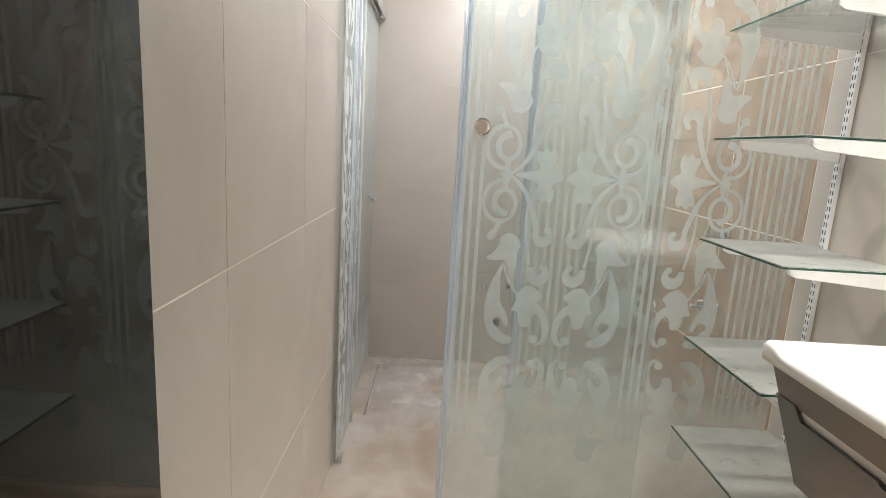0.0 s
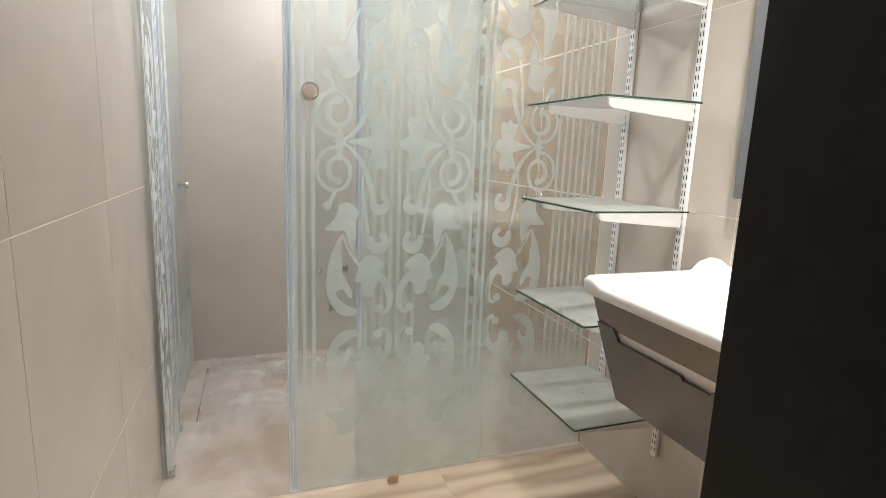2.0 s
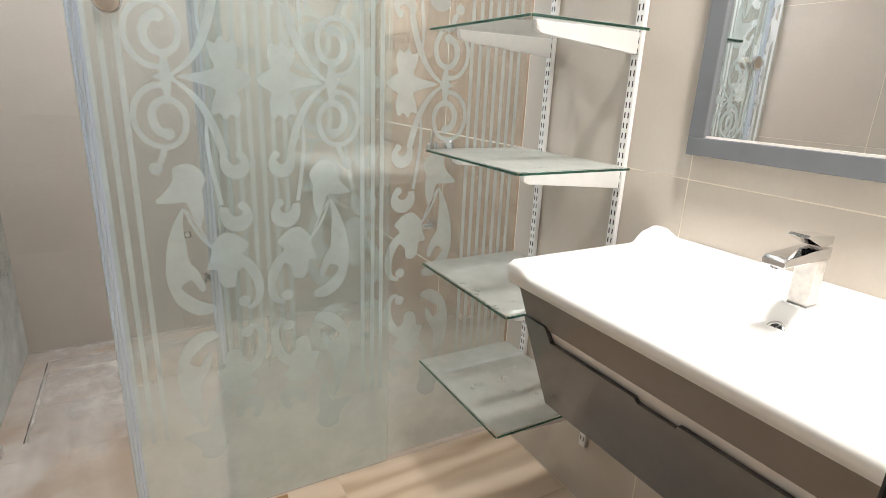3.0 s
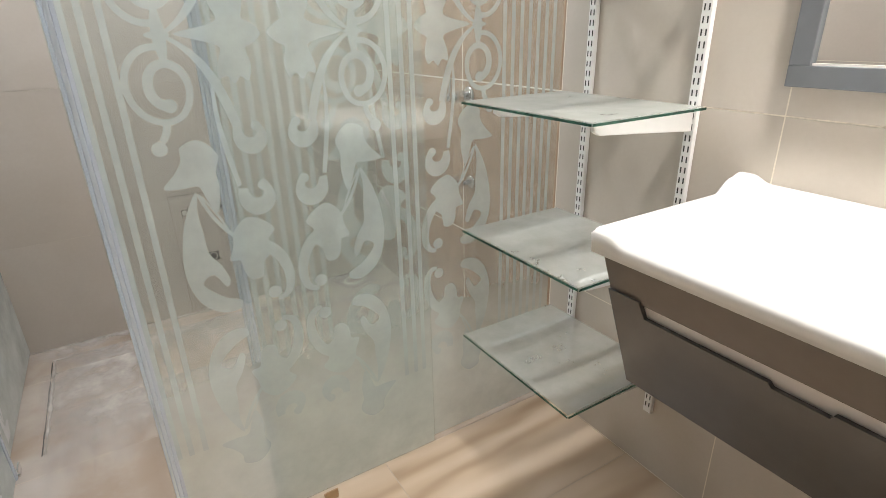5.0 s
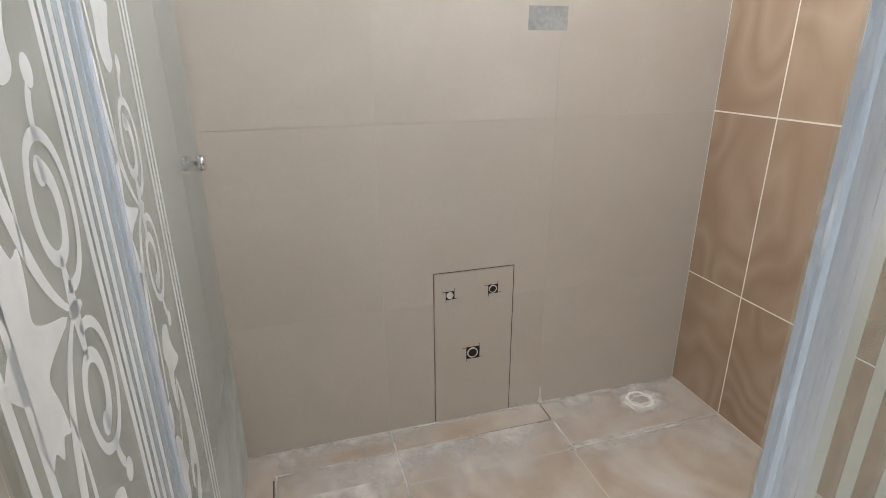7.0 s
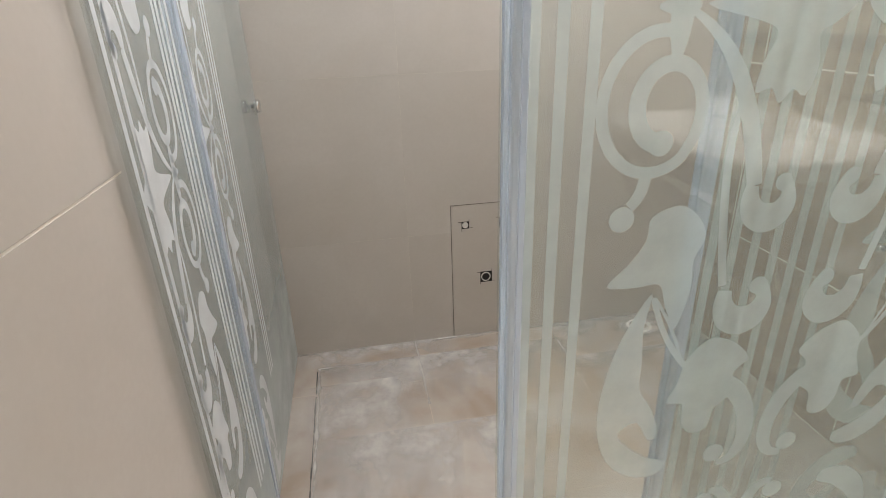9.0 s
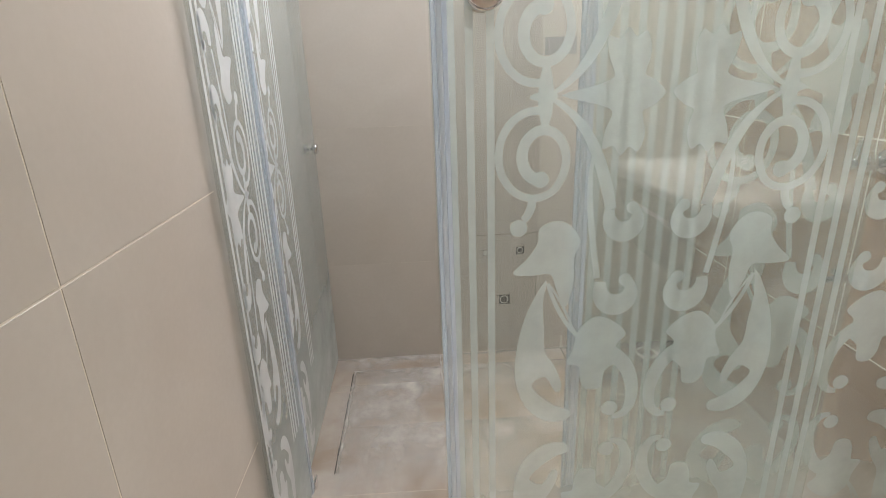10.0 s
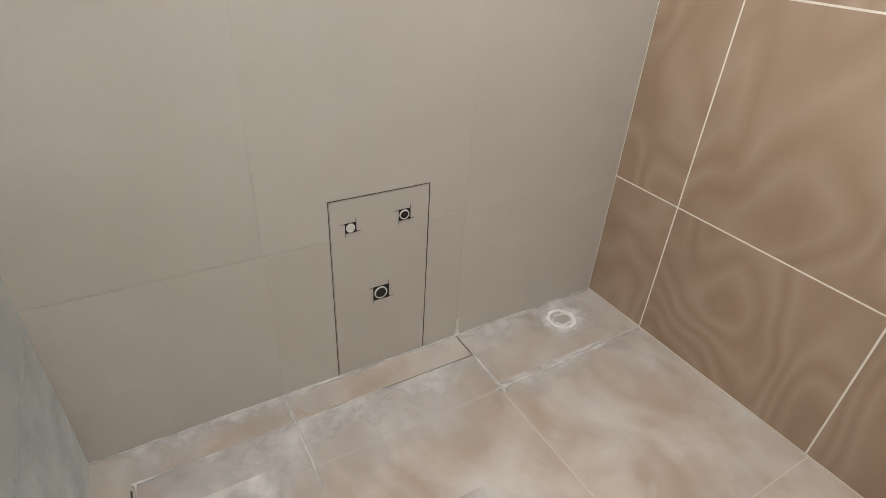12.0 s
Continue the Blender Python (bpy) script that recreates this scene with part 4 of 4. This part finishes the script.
# ---- floor details in the shower ----
patch = thing("floor_insert", "narrow brown tile strip let into the floor by the wall", "floor tile", (0.83, 3.34, 0))
part("strip", box(0.552, 1.114, 3.297, 3.399, -T, 0.0012, 0.0006), FLOOR_IN, patch)
part("gap", box(0.80, 1.116, 3.2935, 3.2965, -T, 0.0012), CRACK, patch, "dark gap")
part("gap", box(1.1145, 1.1175, 3.297, 3.399, -T, 0.0012), CRACK, patch, "dark gap")
crack = thing("floor_crack", "dark open joint along the shower floor", "joint", (0.15, 3.0, 0))
bm = bmesh.new()
yy = 2.66
while yy < 3.25:
    w = 0.0016 + 0.0014 * random.random()
    box(0.158 + 0.002 * random.random() - w, 0.158 + w, yy, yy + 0.045, -T, 0.0008, bm=bm)
    yy += 0.045 if random.random() < 0.8 else 0.06
part("gap", bm, CRACK, crack)
drain_ring = thing("drain_hole", "drain hole ringed with smeared white cement", "drain", (1.49, 3.285, 0))
bm = bmesh.new()
n = 48
inner = [bm.verts.new((1.492 + 0.040 * math.cos(2 * math.pi * k / n), 3.305 + 0.040 * math.sin(2 * math.pi * k / n), 0.002)) for k in range(n)]
outer = [bm.verts.new((1.492 + (0.070 + 0.026 * noise.noise((k * 0.31, 1.0, 0.0))) * math.cos(2 * math.pi * k / n), 3.305 + (0.068 + 0.026 * noise.noise((k * 0.27, 4.0, 0.0))) * math.sin(2 * math.pi * k / n), 0.0006)) for k in range(n)]
for k in range(n):
    bm.faces.new((inner[k - 1], inner[k], outer[k], outer[k - 1]))
part("cement_ring", bm, CEMENT, drain_ring)
bm = bmesh.new()
thick = bm.verts.layers.float.new("thickness")
rim = [bm.verts.new((1.500 + (0.125 + 0.05 * noise.noise((k * 0.2, 7.0, 0.0))) * math.cos(2 * math.pi * k / n), 3.295 + (0.085 + 0.03 * noise.noise((k * 0.23, 2.0, 0.0))) * math.sin(2 * math.pi * k / n), 0.0012)) for k in range(n)]
core = [bm.verts.new((v.co.x * 0.25 + 1.492 * 0.75, v.co.y * 0.25 + 3.305 * 0.75, 0.0016)) for v in rim]
for k in range(n):
    bm.faces.new((rim[k - 1], rim[k], core[k], core[k - 1]))
for v in core:
    v[thick] = 1.7
part("smear", bm, SMEAR, drain_ring, "thin white smear round the hole")



def smear(x0, x1, y_in, depth, seed):
    """A thin ragged skin of dried cement on the floor, thickest along its inner line and thinning out."""
    ob = thing("cement_smear", "dried white cement smeared over the shower floor tiles", "cement", ((x0 + x1) / 2, y_in, 0), group="cement smears")
    bm = bmesh.new()
    layer = bm.verts.layers.float.new("thickness")
    n, rows = int((x1 - x0) / 0.015), 6
    net = []
    for k in range(n + 1):
        x = x0 + (x1 - x0) * k / n
        d = max(0.01, depth * (0.8 + 0.9 * noise.noise((x * 7, seed, 0)) + 0.3 * noise.noise((x * 31, seed, 3))))
        ends = min(1, 5 * k / n, 5 * (n - k) / n)
        col = []
        for r in range(rows):
            f = r / (rows - 1)
            v = bm.verts.new((x, y_in - d * f, 0.0016 - 0.0008 * f + 0.00002 * (seed % 7)))
            v[layer] = ends * (1 - f) ** 0.8
            col.append(v)
        net.append(col)
    for k in range(n):
        for r in range(rows - 1):
            bm.faces.new((net[k][r], net[k + 1][r], net[k + 1][r + 1], net[k][r + 1]))
    part("skin", bm, SMEAR, ob)


smear(0.05, 0.72, 3.401, 0.16, 2.0)
smear(0.17, 1.15, 3.290, 0.30, 23.0)
smear(0.15, 1.20, 3.294, 0.14, 12.0)
smear(0.05, 1.70, 3.402, 0.035, 41.0)
smear(0.12, 0.50, 3.180, 0.75, 53.0)
smear(1.10, 1.70, 3.401, 0.13, 9.0)
smear(1.06, 1.70, 3.160, 0.10, 15.0)
smear(0.16, 0.90, 2.900, 0.45, 31.0)



def bead(label, x0, y0, x1, y1, width, seed, mat=SMEAR):
    """A thin uneven line of dried cement along a joint of the floor."""
    ob = thing("cement_bead", label, "cement", (x0, y0, 0), group="cement lines")
    bm = bmesh.new()
    layer = bm.verts.layers.float.new("thickness")
    n = int(math.hypot(x1 - x0, y1 - y0) / 0.01)
    d = Vector((x1 - x0, y1 - y0)).normalized()
    rows = []
    for k in range(n + 1):
        f = k / n
        x, y = x0 + (x1 - x0) * f, y0 + (y1 - y0) * f
        w = width * (0.65 + 0.9 * noise.noise((k * 0.21, seed, 0)) + 0.5 * noise.noise((k * 0.83, seed, 5)))
        w, off = max(0.0008, w), 0.002 * noise.noise((k * 0.15, seed, 9))
        row = []
        for j, (side, thick, z) in enumerate(((-1.7, 0.0, 0.0013), (-0.4, 1.0, 0.0022), (0.4, 1.0, 0.0022), (1.7, 0.0, 0.0013))):
            v = bm.verts.new((x - d.y * (side * w + off), y + d.x * (side * w + off), z))
            v[layer] = thick
            row.append(v)
        rows.append(row)
    for a, b in zip(rows, rows[1:]):
        for j in range(3):
            bm.faces.new((a[j], b[j], b[j + 1], a[j + 1]))
    part("line", bm, mat, ob)


bead("white cement squeezed out along the foot of the wall", 0.06, 3.397, 1.70, 3.397, 0.006, 3.0)
bead("white cement in the joint beside the wall strip", 0.16, 3.290, 0.86, 3.290, 0.006, 14.0)
bead("white cement across a floor joint", 0.549, 3.00, 0.549, 3.396, 0.006, 27.0)
bead("white cement across a floor joint", 1.119, 3.12, 1.119, 3.30, 0.009, 33.0)
bead("white cement in a floor joint", 1.10, 3.141, 1.70, 3.141, 0.008, 48.0)
bead("white cement along the open joint", 0.168, 2.66, 0.168, 3.29, 0.007, 61.0)
drip = thing("cement_drip", "small white cement run down the wall foot", "cement", (1.12, Y_BACK, 0))
part("run", prism([(1.112, 0.002), (1.130, 0.002), (1.124, 0.030), (1.121, 0.072), (1.117, 0.070), (1.116, 0.030)], "y", Y_BACK - 0.0025, Y_BACK - 0.0002), CEMENT, drip)

# ---- tiles, piece by piece ----
ZC = [0.002, 0.466, 1.052, 1.648, 2.238, Z_CEIL - 0.002]
tiling(wall_left, ("x", 1), X_LEFT - T, [0.60, 1.210, 1.767, NICHE_Y], [z + 0.008 if 1 < z < 2 else z for z in ZC], BEIGE)
tiling(wall_left, ("x", 1), X_LEFT - T, [NICHE_Y, 2.355, 2.940, Y_BACK], [NICHE_Z, 2.238, Z_CEIL - 0.002], BEIGE)
tiling(wall_back, ("y", -1), Y_BACK + T, [NICHE_X, 0.548, 1.113, X_RIGHT], ZC, BEIGE, holes=(WIN, BOX, (PX0, PX1, 0, PZ1)), gap=0.0018)
tiling(wall_right, ("x", -1), X_RIGHT + T, [2.046, 2.568, 3.150, Y_BACK], ZC, BROWN, gap=0.005)
tiling(wall_right, ("x", -1), X_RIGHT + T, [0.70, 0.830, 1.418, 2.046], ZC, BEIGE)
tiling(floor, ("z", 1), -T, [NICHE_X, 0.548, 1.113, X_RIGHT], [2.040, 2.560, 3.138, Y_BACK], FLOOR_IN, holes=((0.549, 1.118, 3.293, 3.41),))
tiling(floor, ("z", 1), -T, [X_LEFT, 0.48, 1.065, X_RIGHT], [0.50, 1.088, 1.672, 2.040], FLOOR_OUT)
